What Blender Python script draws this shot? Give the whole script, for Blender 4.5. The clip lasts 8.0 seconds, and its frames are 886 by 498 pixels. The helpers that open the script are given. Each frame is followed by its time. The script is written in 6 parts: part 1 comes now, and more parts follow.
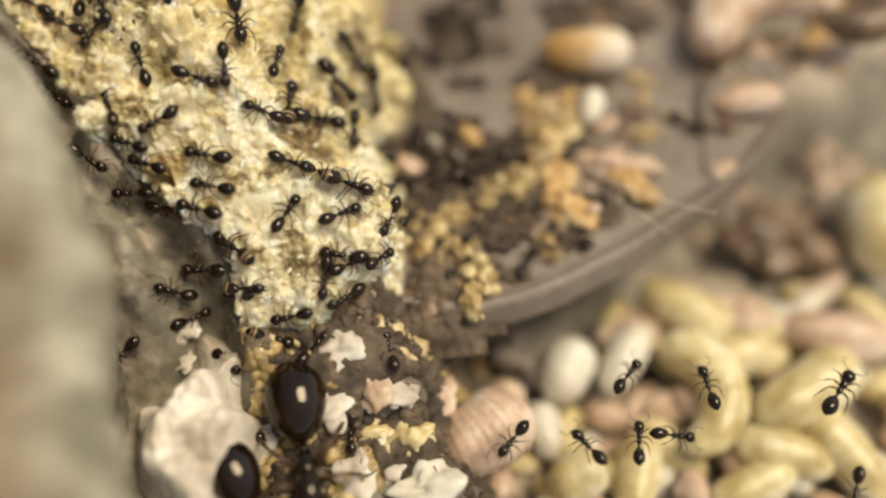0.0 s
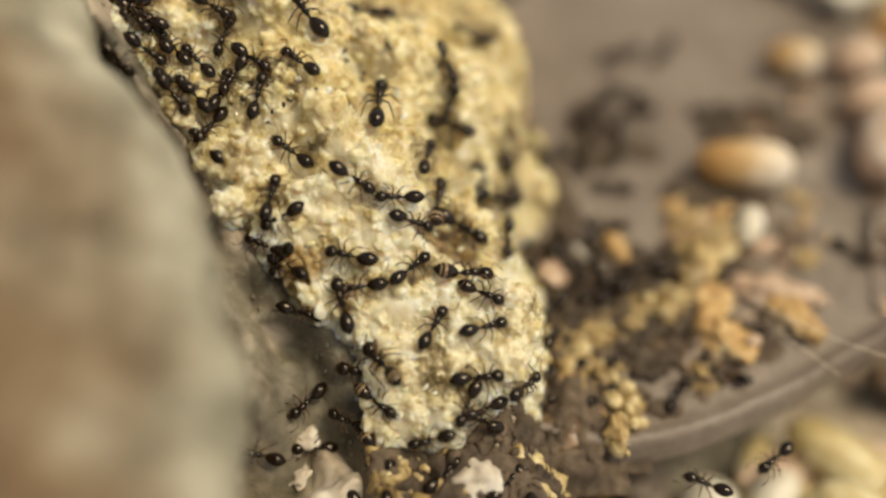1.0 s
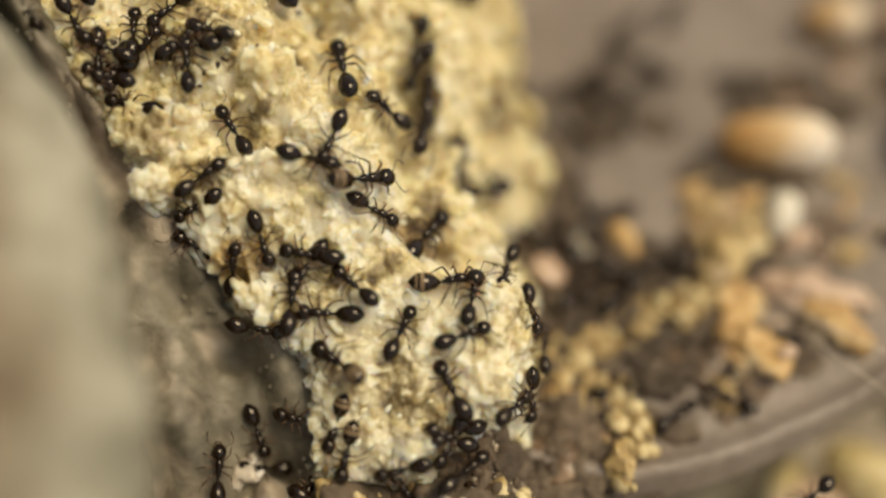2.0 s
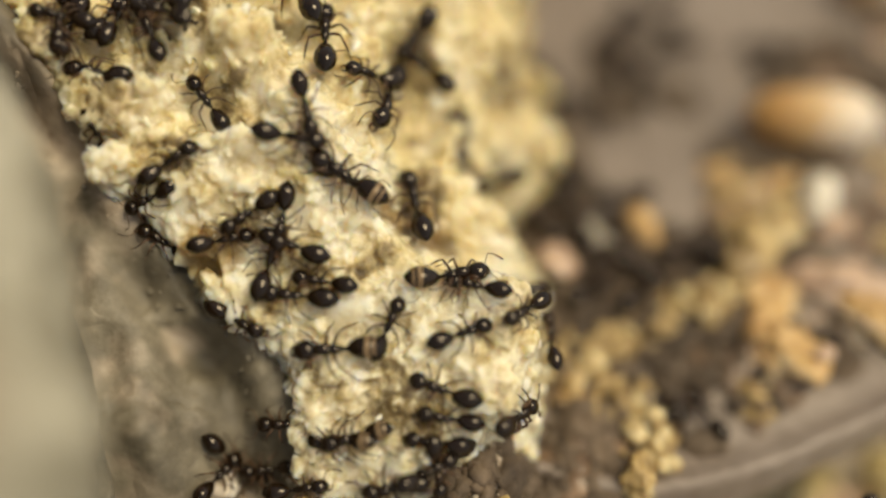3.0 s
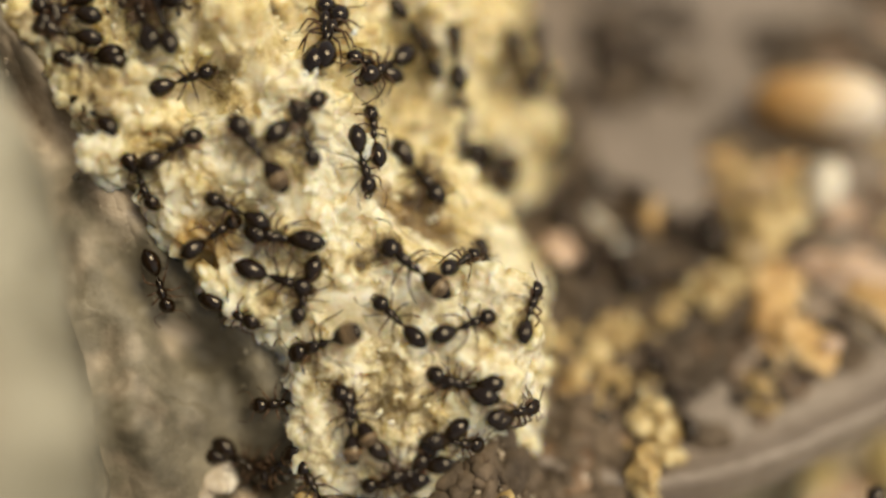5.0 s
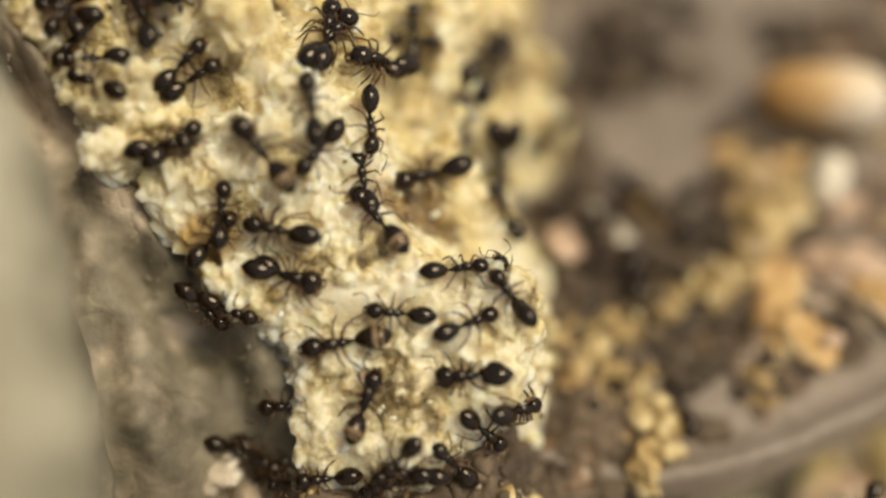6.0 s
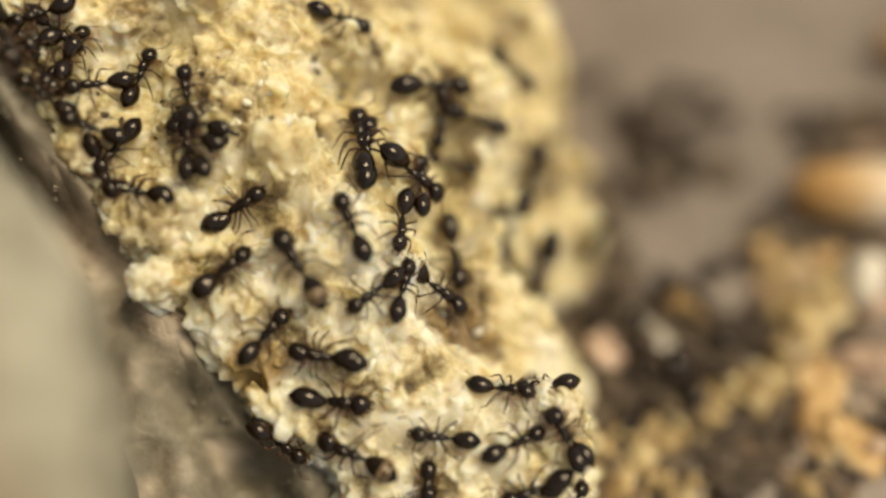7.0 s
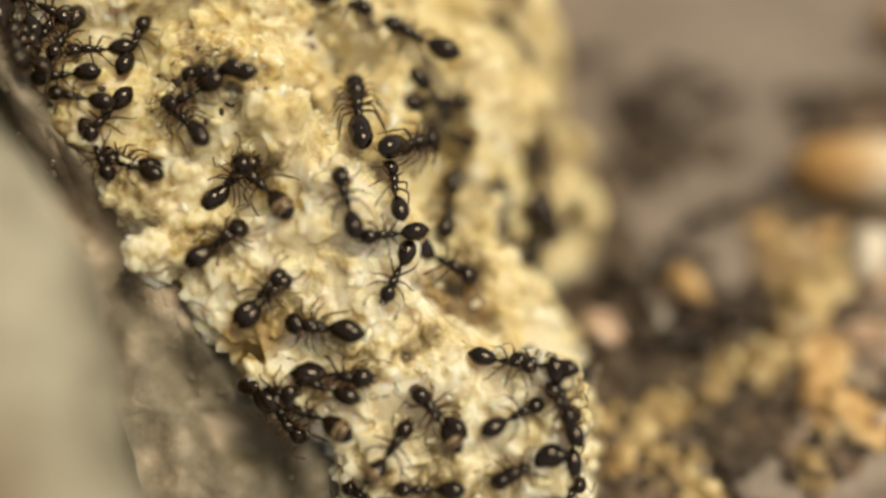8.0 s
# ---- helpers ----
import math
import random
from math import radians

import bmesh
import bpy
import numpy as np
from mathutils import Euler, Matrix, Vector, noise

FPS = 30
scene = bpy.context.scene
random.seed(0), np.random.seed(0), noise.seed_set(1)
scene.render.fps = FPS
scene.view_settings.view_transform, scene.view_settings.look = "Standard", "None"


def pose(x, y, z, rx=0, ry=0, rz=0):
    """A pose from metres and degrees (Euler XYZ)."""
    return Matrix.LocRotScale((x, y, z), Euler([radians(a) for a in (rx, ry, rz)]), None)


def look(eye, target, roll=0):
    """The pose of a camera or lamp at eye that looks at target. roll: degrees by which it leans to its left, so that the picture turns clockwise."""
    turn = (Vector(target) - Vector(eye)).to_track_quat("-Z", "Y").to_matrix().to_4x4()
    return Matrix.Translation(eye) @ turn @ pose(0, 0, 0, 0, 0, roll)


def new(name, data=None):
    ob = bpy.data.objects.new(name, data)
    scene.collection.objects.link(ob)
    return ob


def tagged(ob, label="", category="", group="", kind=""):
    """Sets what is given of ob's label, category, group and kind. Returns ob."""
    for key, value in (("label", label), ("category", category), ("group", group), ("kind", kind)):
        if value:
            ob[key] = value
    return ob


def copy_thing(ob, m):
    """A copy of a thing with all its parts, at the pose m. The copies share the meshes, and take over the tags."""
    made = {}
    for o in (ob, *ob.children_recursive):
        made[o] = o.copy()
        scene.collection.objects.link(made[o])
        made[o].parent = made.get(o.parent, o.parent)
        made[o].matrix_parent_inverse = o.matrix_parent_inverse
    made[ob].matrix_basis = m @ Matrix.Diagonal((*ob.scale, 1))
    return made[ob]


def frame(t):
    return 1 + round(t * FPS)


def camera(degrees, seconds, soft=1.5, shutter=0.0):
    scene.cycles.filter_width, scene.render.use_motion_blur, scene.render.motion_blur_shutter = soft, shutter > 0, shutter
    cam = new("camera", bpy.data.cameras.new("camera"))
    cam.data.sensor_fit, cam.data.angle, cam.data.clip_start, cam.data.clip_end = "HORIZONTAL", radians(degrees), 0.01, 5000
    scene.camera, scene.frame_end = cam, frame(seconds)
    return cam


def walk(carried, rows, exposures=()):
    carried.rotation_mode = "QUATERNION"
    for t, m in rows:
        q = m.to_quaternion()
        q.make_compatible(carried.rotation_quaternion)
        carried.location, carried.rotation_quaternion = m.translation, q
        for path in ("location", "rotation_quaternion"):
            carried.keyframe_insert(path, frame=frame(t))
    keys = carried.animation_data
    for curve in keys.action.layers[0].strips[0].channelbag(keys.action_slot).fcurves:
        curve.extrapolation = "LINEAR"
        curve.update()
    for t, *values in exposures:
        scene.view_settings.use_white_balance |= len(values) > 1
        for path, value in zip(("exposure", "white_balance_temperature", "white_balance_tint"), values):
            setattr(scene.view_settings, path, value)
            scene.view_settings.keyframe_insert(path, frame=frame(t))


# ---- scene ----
MM = 0.001


def mm(x, y, z, rx=0, ry=0, rz=0):
    """A pose whose place is given in millimetres."""
    return pose(x * MM, y * MM, z * MM, rx, ry, rz)


# ---- camera and its way: a macro lens a few centimetres from the pile ----
cam = camera(50.0, 8.0, soft=2.5)
walk(cam, [
    (0.0, mm(2.34, -27.80, 52.34, 28.20, -0.51, -6.14)),
    (0.1, mm(2.24, -27.68, 52.37, 28.34, -0.53, -6.02)),
    (0.2, mm(1.16, -26.34, 52.66, 29.86, -0.76, -4.74)),
    (0.3, mm(0.25, -25.21, 52.91, 31.15, -0.95, -3.64)),
    (0.4, mm(-0.67, -24.08, 53.16, 32.44, -1.14, -2.55)),
    (0.5, mm(-0.93, -23.76, 53.23, 32.80, -1.20, -2.24)),
    (1.0, mm(-3.68, -22.44, 49.45, 31.86, -1.18, -1.08)),
    (1.2, mm(-3.16, -22.02, 49.08, 31.88, -1.33, -0.68)),
    (2.5, mm(-1.03, -15.14, 38.83, 30.00, -0.00, 0.00)),
    (3.0, mm(-1.02, -14.67, 38.56, 29.32, -0.34, 0.12)),
    (3.5, mm(-1.04, -14.35, 38.22, 28.78, -0.39, -0.18)),
    (4.0, mm(-1.17, -14.21, 38.02, 29.47, -0.33, -0.37)),
    (4.5, mm(-1.33, -14.20, 37.91, 29.11, -0.62, -0.32)),
    (6.0, mm(-1.19, -13.29, 38.52, 26.68, -0.41, 0.12)),
    (6.5, mm(-1.14, -13.71, 38.66, 26.96, -0.21, 0.17)),
    (6.6, mm(-1.30, -13.39, 38.80, 27.16, -0.16, 0.08)),
    (6.8, mm(-2.17, -11.61, 39.55, 28.28, 0.15, -0.41)),
    (7.0, mm(-2.69, -10.53, 40.01, 28.96, 0.34, -0.70)),
    (7.5, mm(-2.26, -11.50, 39.08, 30.21, 0.93, -0.82)),
    (8.0, mm(-1.99, -12.11, 39.09, 30.08, 1.41, -0.72)),
], exposures=[(0.0, -0.05, 6400, 12), (0.5, -0.15, 6450, 12), (1.0, -0.22, 6600, 11), (2.5, -0.16, 6600, 11), (6.0, -0.10, 6600, 11), (8.0, -0.14, 6750, 11)])

# ---- light ----
world = bpy.data.worlds.new("sky")
scene.world = world
world.use_nodes = True
SUN_EL, SUN_AZ = 65.0, 84.0
_sky = world.node_tree.nodes.new("ShaderNodeTexSky")
_sky.sky_type, _sky.sun_disc = "NISHITA", False
_sky.sun_elevation, _sky.sun_rotation = radians(SUN_EL), radians(SUN_AZ)
_bg = world.node_tree.nodes["Background"]
_pale = world.node_tree.nodes.new("ShaderNodeHueSaturation")
_pale.inputs["Saturation"].default_value = 0.22
world.node_tree.links.new(_sky.outputs[0], _pale.inputs["Color"])
world.node_tree.links.new(_pale.outputs[0], _bg.inputs[0])
_bg.inputs[1].default_value = 0.12
_lamp = bpy.data.lights.new("sun", "SUN")
_lamp.energy, _lamp.angle, _lamp.color = 3.45, radians(28.0), (1.0, 0.86, 0.59)
_sun = new("sun", _lamp)
_sun.matrix_world = look((math.sin(radians(SUN_AZ)), math.cos(radians(SUN_AZ)), math.tan(radians(SUN_EL))), (0, 0, 0))


# -- surface --
_table = np.random.RandomState(7).rand(256, 256)


def fade(a, b, v):
    s = np.clip((np.asarray(v, float) - a) / (b - a), 0, 1)
    return s * s * (3 - 2 * s)


def lumps(x, y, size, shift=0.0):
    """Smooth noise in -1 to 1 whose lumps are about size millimetres across."""
    x = np.asarray(x, float) / size + 37.3 + shift
    y = np.asarray(y, float) / size + 91.7 + shift * 1.7
    i, j = np.floor(x).astype(int), np.floor(y).astype(int)
    u, v = x - i, y - j
    u, v = u * u * (3 - 2 * u), v * v * (3 - 2 * v)
    g = lambda a, b: _table[a % 256, b % 256]
    return 2 * ((g(i, j) * (1 - u) + g(i + 1, j) * u) * (1 - v) + (g(i, j + 1) * (1 - u) + g(i + 1, j + 1) * u) * v) - 1


def pile_left(y):
    """The broken edge of the pile above the gap beside the stone."""
    return np.interp(y, [-9, -6, -4, -2, -0.3, 0.3, 1.0, 2.2, 3.6, 5, 6.4, 7.8, 9.7, 12, 15, 25, 40], [-5.0, -5.7, -6.4, -6.9, -7.4, -8.3, -10.1, -10.9, -12.0, -13.2, -13.4, -14.7, -17.1, -18.8, -21.2, -28, -34])


def pile_right(y):
    return np.interp(y, [-9, -6, -4, -2.4, 0, 8, 15, 22, 40], [-4.5, -1.5, 1.4, 2.8, 3.1, 3.7, 3.4, 2.4, -1.0])


def leaf_height(x, y):
    return 0.35 * lumps(x, y, 9.0, 5.0) + 0.10 * lumps(x, y, 2.6, 9.0)


def rock_edge(y):
    return np.interp(y, [-40, -18, -8, -4, 0, 4, 7, 14, 20, 40], [-5.8, -8.9, -10.8, -11.5, -12.6, -14.5, -16.2, -20.4, -24.4, -36])


def gully(x, y):
    """The dirt between the stone and the pile, and below the pile's foot."""
    near = fade(2.4, 0.0, np.asarray(pile_left(y)) - x) * fade(-12, -6, y)
    by_stone = fade(3.4, -0.6, x - rock_edge(y)) * fade(-9, -3, y)
    return 0.4 + 0.25 * np.clip(y, -4, 14) + (3.0 + 0.28 * np.clip(y, 0, 14)) * near + (5.0 + 0.1 * np.clip(y, 0, 14)) * by_stone + 2.2 * fade(1.3, 0.2, np.hypot((x + 9.0) / 2.0, (y + 1.4) / 2.8)) + 0.6 * lumps(x, y, 2.6, 21.0) + 0.25 * lumps(x, y, 1.1, 22.0)


def pile_height(x, y):
    x, y = np.asarray(x, float), np.asarray(y, float)
    wob = 0.9 * lumps(x, y, 2.2, 3.0) + 1.1 * lumps(x, y, 5.0, 4.0)
    past = np.maximum(0, x - np.interp(y, [0.3, 1.2, 2.0, 2.6, 4, 7, 12, 20, 40], [6, 2.8, -0.2, -2.8, -4.5, -5.3, -10, -16, -26]))
    fall = np.interp(y, [0, 8, 14], [0.75, 0.75, 0.5]) * past * fade(0, 1.8, past)
    top = 5.75 + np.interp(y, [-20, 4, 9, 16, 24, 40], [-11.54, 2.31, 5.1, 8.6, 11.0, 13.0]) - fall
    top = np.maximum(top, 2.0)
    rough = fade(2.0, 9.0, y)
    top = top + (0.45 + 0.35 * rough) * lumps(x, y, 4.3, 1.0) + (0.4 + 0.5 * rough) * lumps(x, y, 1.9, 2.0)
    ragged = 0.8 * lumps(x, y, 1.5, 6.0) + 0.5 * lumps(x, y, 0.7, 8.0)
    edge = fade(-0.6, 2.2, pile_right(y) + (0.4 + 0.9 * rough) * wob + ragged - x) * fade(-0.5, 0.8, x - pile_left(y) - 0.35 * wob - ragged) * fade(-6.4, -4.2, y - 0.12 * x + 0.8 * wob)
    return top * edge + 0.1


def relief(x, y):
    """The pile's crumbled surface."""
    h = pile_height(x, y)
    rough = 1.2 * fade(3.0, 9.0, y) * (np.abs(lumps(x, y, 2.6, 75.0)) - 0.35) + 0.62 * np.abs(lumps(x, y, 1.7, 71.0)) + 0.30 * np.abs(lumps(x, y, 0.8, 72.0)) + 0.10 * np.abs(lumps(x, y, 0.42, 73.0))
    return h + fade(0.4, 2.0, h) * (rough - 0.34)


def stand_height(x, y):
    x, y = np.asarray(x, float), np.asarray(y, float)
    low = np.where((x < pile_left(y) + 1.2) | ((y < -3) & (x < 4)), gully(x, y), leaf_height(x, y))
    low = np.where((x > 5) & (y < np.interp(x, [5, 9.6, 18.7, 26.5], [-6.0, -5.4, -1.7, 3.4])), -4.7, low)
    return np.maximum(pile_height(x, y), low)
# -- surface end --

# ---- materials ----
def material(name, build):
    mat = bpy.data.materials.new(name)
    mat.use_nodes = True
    tree = mat.node_tree
    build(tree, tree.nodes["Principled BSDF"])
    return mat


def node(tree, kind, **values):
    n = tree.nodes.new(kind)
    for key, value in values.items():
        n.inputs[key].default_value = value
    return n


def grain_noise(tree, scale, detail=4.0, rough=0.6, coord="Object"):
    """Noise on the thing's own place, its scale given per millimetre."""
    co = tree.nodes.new("ShaderNodeTexCoord")
    n = node(tree, "ShaderNodeTexNoise", Scale=scale * 1000, Detail=detail, Roughness=rough)
    tree.links.new(co.outputs[coord], n.inputs["Vector"])
    return n


def ramp(tree, source, *stops):
    r = tree.nodes.new("ShaderNodeValToRGB")
    e = r.color_ramp.elements
    while len(e) < len(stops):
        e.new(0.5)
    for k, (at, col) in enumerate(stops):
        e[k].position, e[k].color = at, (*col, 1)
    tree.links.new(source, r.inputs[0])
    return r


def mixed(tree, a, b, factor):
    m = tree.nodes.new("ShaderNodeMix")
    m.data_type = "RGBA"
    tree.links.new(factor, m.inputs[0])
    tree.links.new(a, m.inputs[6])
    tree.links.new(b, m.inputs[7])
    return m.outputs[2]


def bumped(tree, shader, source, height_mm, strength=1.0):
    b = node(tree, "ShaderNodeBump", Strength=strength, Distance=height_mm * MM)
    tree.links.new(source, b.inputs["Height"])
    tree.links.new(b.outputs[0], shader.inputs["Normal"])


def fleshy(shader, weight, radius_mm):
    shader.inputs["Subsurface Weight"].default_value = weight
    shader.inputs["Subsurface Radius"].default_value = (1.0, 0.82, 0.52)
    shader.inputs["Subsurface Scale"].default_value = radius_mm * MM


def patches(tree):
    """White, yellow and stained areas of the pile, the same for its body and its grains."""
    co = tree.nodes.new("ShaderNodeTexCoord")
    n = grain_noise(tree, 0.30, 4.0)
    slope = node(tree, "ShaderNodeMath")
    slope.operation = "MULTIPLY_ADD"
    slope.inputs[1].default_value = -15.0
    along = node(tree, "ShaderNodeVectorMath")
    along.operation = "DOT_PRODUCT"
    along.inputs[1].default_value = (0.4, 1.0, 0.0)
    tree.links.new(co.outputs["Object"], along.inputs[0])
    tree.links.new(along.outputs["Value"], slope.inputs[0])
    tree.links.new(n.outputs[0], slope.inputs[2])
    white = ramp(tree, slope.outputs[0], (0.38, (0, 0, 0)), (0.52, (1, 1, 1)))
    spots = grain_noise(tree, 0.33, 5.0, 0.65).outputs[0]
    few = ramp(tree, spots, (0.33, (1, 1, 1)), (0.43, (0, 0, 0)))
    many = ramp(tree, spots, (0.37, (1, 1, 1)), (0.47, (0, 0, 0)))
    return white.outputs[0], mixed(tree, many.outputs[0], few.outputs[0], white.outputs[0])


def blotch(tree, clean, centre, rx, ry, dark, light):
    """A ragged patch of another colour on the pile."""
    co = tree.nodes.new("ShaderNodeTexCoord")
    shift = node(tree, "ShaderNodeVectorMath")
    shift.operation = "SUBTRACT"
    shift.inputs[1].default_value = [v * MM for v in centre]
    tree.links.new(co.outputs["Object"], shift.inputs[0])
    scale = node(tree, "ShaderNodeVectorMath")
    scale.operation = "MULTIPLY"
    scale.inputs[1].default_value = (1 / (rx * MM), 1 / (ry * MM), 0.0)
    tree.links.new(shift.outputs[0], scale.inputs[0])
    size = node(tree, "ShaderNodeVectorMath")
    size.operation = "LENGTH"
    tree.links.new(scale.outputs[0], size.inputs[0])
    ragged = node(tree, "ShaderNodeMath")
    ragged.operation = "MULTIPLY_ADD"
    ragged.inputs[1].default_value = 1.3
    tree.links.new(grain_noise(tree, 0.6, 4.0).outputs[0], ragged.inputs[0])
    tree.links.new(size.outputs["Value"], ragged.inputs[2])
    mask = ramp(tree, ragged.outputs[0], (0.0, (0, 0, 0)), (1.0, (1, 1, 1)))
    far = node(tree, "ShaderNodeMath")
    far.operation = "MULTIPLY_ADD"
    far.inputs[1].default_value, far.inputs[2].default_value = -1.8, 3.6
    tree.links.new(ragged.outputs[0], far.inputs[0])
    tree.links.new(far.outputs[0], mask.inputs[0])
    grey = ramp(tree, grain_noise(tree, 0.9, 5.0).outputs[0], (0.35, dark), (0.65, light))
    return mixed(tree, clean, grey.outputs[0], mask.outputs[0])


def brown_spots(tree, clean):
    """Two ragged brown patches in the pile's colour."""
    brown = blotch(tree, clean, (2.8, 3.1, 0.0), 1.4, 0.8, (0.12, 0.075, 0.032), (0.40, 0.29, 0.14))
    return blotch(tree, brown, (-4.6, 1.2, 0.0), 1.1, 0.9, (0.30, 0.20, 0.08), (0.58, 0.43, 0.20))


def pile_material(tree, s):
    fine, tiny = grain_noise(tree, 1.1, 6.0, 0.7), grain_noise(tree, 3.0, 6.0, 0.65)
    cream = ramp(tree, fine.outputs[0], (0.32, (0.58, 0.475, 0.265)), (0.44, (0.73, 0.65, 0.435)), (0.55, (0.79, 0.735, 0.555)), (0.66, (0.85, 0.82, 0.69)))
    yellow = ramp(tree, fine.outputs[0], (0.32, (0.48, 0.36, 0.155)), (0.5, (0.71, 0.60, 0.325)), (0.66, (0.84, 0.76, 0.52)))
    brown = ramp(tree, fine.outputs[0], (0.35, (0.13, 0.090, 0.042)), (0.65, (0.38, 0.29, 0.14)))
    white, stain = patches(tree)
    base = mixed(tree, yellow.outputs[0], cream.outputs[0], white)
    soiled = mixed(tree, base, brown.outputs[0], stain)
    tree.links.new(brown_spots(tree, soiled), s.inputs["Base Color"])
    s.inputs["Roughness"].default_value = 0.16
    fleshy(s, 1.0, 1.0)
    bumped(tree, s, tiny.outputs[0], 0.08)


def egg_single_material(tree, s):
    info = tree.nodes.new("ShaderNodeObjectInfo")
    each = ramp(tree, info.outputs["Random"], (0.0, (0.76, 0.65, 0.39)), (0.4, (0.82, 0.74, 0.49)), (1.0, (0.88, 0.83, 0.65)))
    tree.links.new(each.outputs[0], s.inputs["Base Color"])
    s.inputs["Roughness"].default_value = 0.12
    fleshy(s, 0.8, 0.5)


def leaf_material(tree, s):
    n1, n2 = grain_noise(tree, 0.10, 5.0), grain_noise(tree, 1.4, 5.0)
    a = ramp(tree, n1.outputs[0], (0.32, (0.115, 0.086, 0.061)), (0.5, (0.215, 0.170, 0.132)), (0.7, (0.30, 0.247, 0.201)))
    b = ramp(tree, n2.outputs[0], (0.35, (0.12, 0.092, 0.066)), (0.6, (0.27, 0.221, 0.179)))
    half = tree.nodes.new("ShaderNodeValue")
    half.outputs[0].default_value = 0.4
    tree.links.new(mixed(tree, a.outputs[0], b.outputs[0], half.outputs[0]), s.inputs["Base Color"])
    s.inputs["Roughness"].default_value = 0.55
    bumped(tree, s, n2.outputs[0], 0.15, 0.7)


def soil_material(tree, s):
    n = grain_noise(tree, 0.5, 8.0)
    c = ramp(tree, n.outputs[0], (0.3, (0.030, 0.020, 0.013)), (0.5, (0.095, 0.068, 0.043)), (0.72, (0.22, 0.16, 0.105)))
    tree.links.new(c.outputs[0], s.inputs["Base Color"])
    s.inputs["Roughness"].default_value = 0.8
    bumped(tree, s, n.outputs[0], 0.5)


def rock_material(tree, s):
    co = tree.nodes.new("ShaderNodeTexCoord")
    sep = tree.nodes.new("ShaderNodeSeparateXYZ")
    tree.links.new(co.outputs["Object"], sep.inputs[0])
    n1, n2 = grain_noise(tree, 0.13, 4.0), grain_noise(tree, 0.8, 8.0)
    crust = node(tree, "ShaderNodeMath")
    crust.operation = "MULTIPLY_ADD"
    crust.inputs[1].default_value = 420.0
    lean = node(tree, "ShaderNodeMath")
    lean.operation = "MULTIPLY_ADD"
    lean.inputs[1].default_value = -0.3
    tree.links.new(sep.outputs[1], lean.inputs[0])
    tree.links.new(sep.outputs[2], lean.inputs[2])
    tree.links.new(lean.outputs[0], crust.inputs[0])
    tree.links.new(n1.outputs[0], crust.inputs[2])
    coat = ramp(tree, crust.outputs[0], (0.0, (0, 0, 0)), (1.0, (1, 1, 1)))
    shift = node(tree, "ShaderNodeMath")
    shift.operation = "SUBTRACT"
    shift.inputs[1].default_value = 7.25
    tree.links.new(crust.outputs[0], shift.inputs[0])
    tree.links.new(shift.outputs[0], coat.inputs[0])
    bands = grain_noise(tree, 0.30, 6.0, 0.55)
    pale = ramp(tree, bands.outputs[0], (0.34, (0.20, 0.185, 0.13)), (0.48, (0.33, 0.305, 0.225)), (0.60, (0.46, 0.43, 0.33)), (0.72, (0.55, 0.515, 0.405)))
    tan = ramp(tree, bands.outputs[0], (0.30, (0.12, 0.072, 0.035)), (0.5, (0.20, 0.130, 0.066)), (0.70, (0.28, 0.20, 0.115)))
    earth = ramp(tree, n2.outputs[0], (0.3, (0.070, 0.060, 0.040)), (0.5, (0.165, 0.143, 0.100)), (0.70, (0.29, 0.255, 0.185)))
    foot = node(tree, "ShaderNodeMath")
    foot.operation = "MULTIPLY_ADD"
    foot.inputs[1].default_value = 0.004
    tree.links.new(n1.outputs[0], foot.inputs[0])
    tree.links.new(lean.outputs[0], foot.inputs[2])
    clear = node(tree, "ShaderNodeMapRange", **{"From Min": 0.0125, "From Max": 0.0150})
    tree.links.new(foot.outputs[0], clear.inputs["Value"])
    clean = mixed(tree, pale.outputs[0], tan.outputs[0], coat.outputs[0])
    tree.links.new(mixed(tree, earth.outputs[0], clean, clear.outputs[0]), s.inputs["Base Color"])
    s.inputs["Roughness"].default_value = 0.75
    bumped(tree, s, n2.outputs[0], 0.5)


def dirt_material(tree, s):
    n, m = grain_noise(tree, 0.45, 8.0), grain_noise(tree, 0.16, 3.0)
    a = ramp(tree, n.outputs[0], (0.3, (0.070, 0.060, 0.040)), (0.5, (0.165, 0.143, 0.100)), (0.70, (0.29, 0.255, 0.185)))
    b = ramp(tree, n.outputs[0], (0.3, (0.24, 0.185, 0.13)), (0.6, (0.55, 0.46, 0.35)))
    pale = ramp(tree, m.outputs[0], (0.50, (0, 0, 0)), (0.62, (1, 1, 1)))
    tree.links.new(mixed(tree, a.outputs[0], b.outputs[0], pale.outputs[0]), s.inputs["Base Color"])
    s.inputs["Roughness"].default_value = 0.6
    bumped(tree, s, n.outputs[0], 0.25)


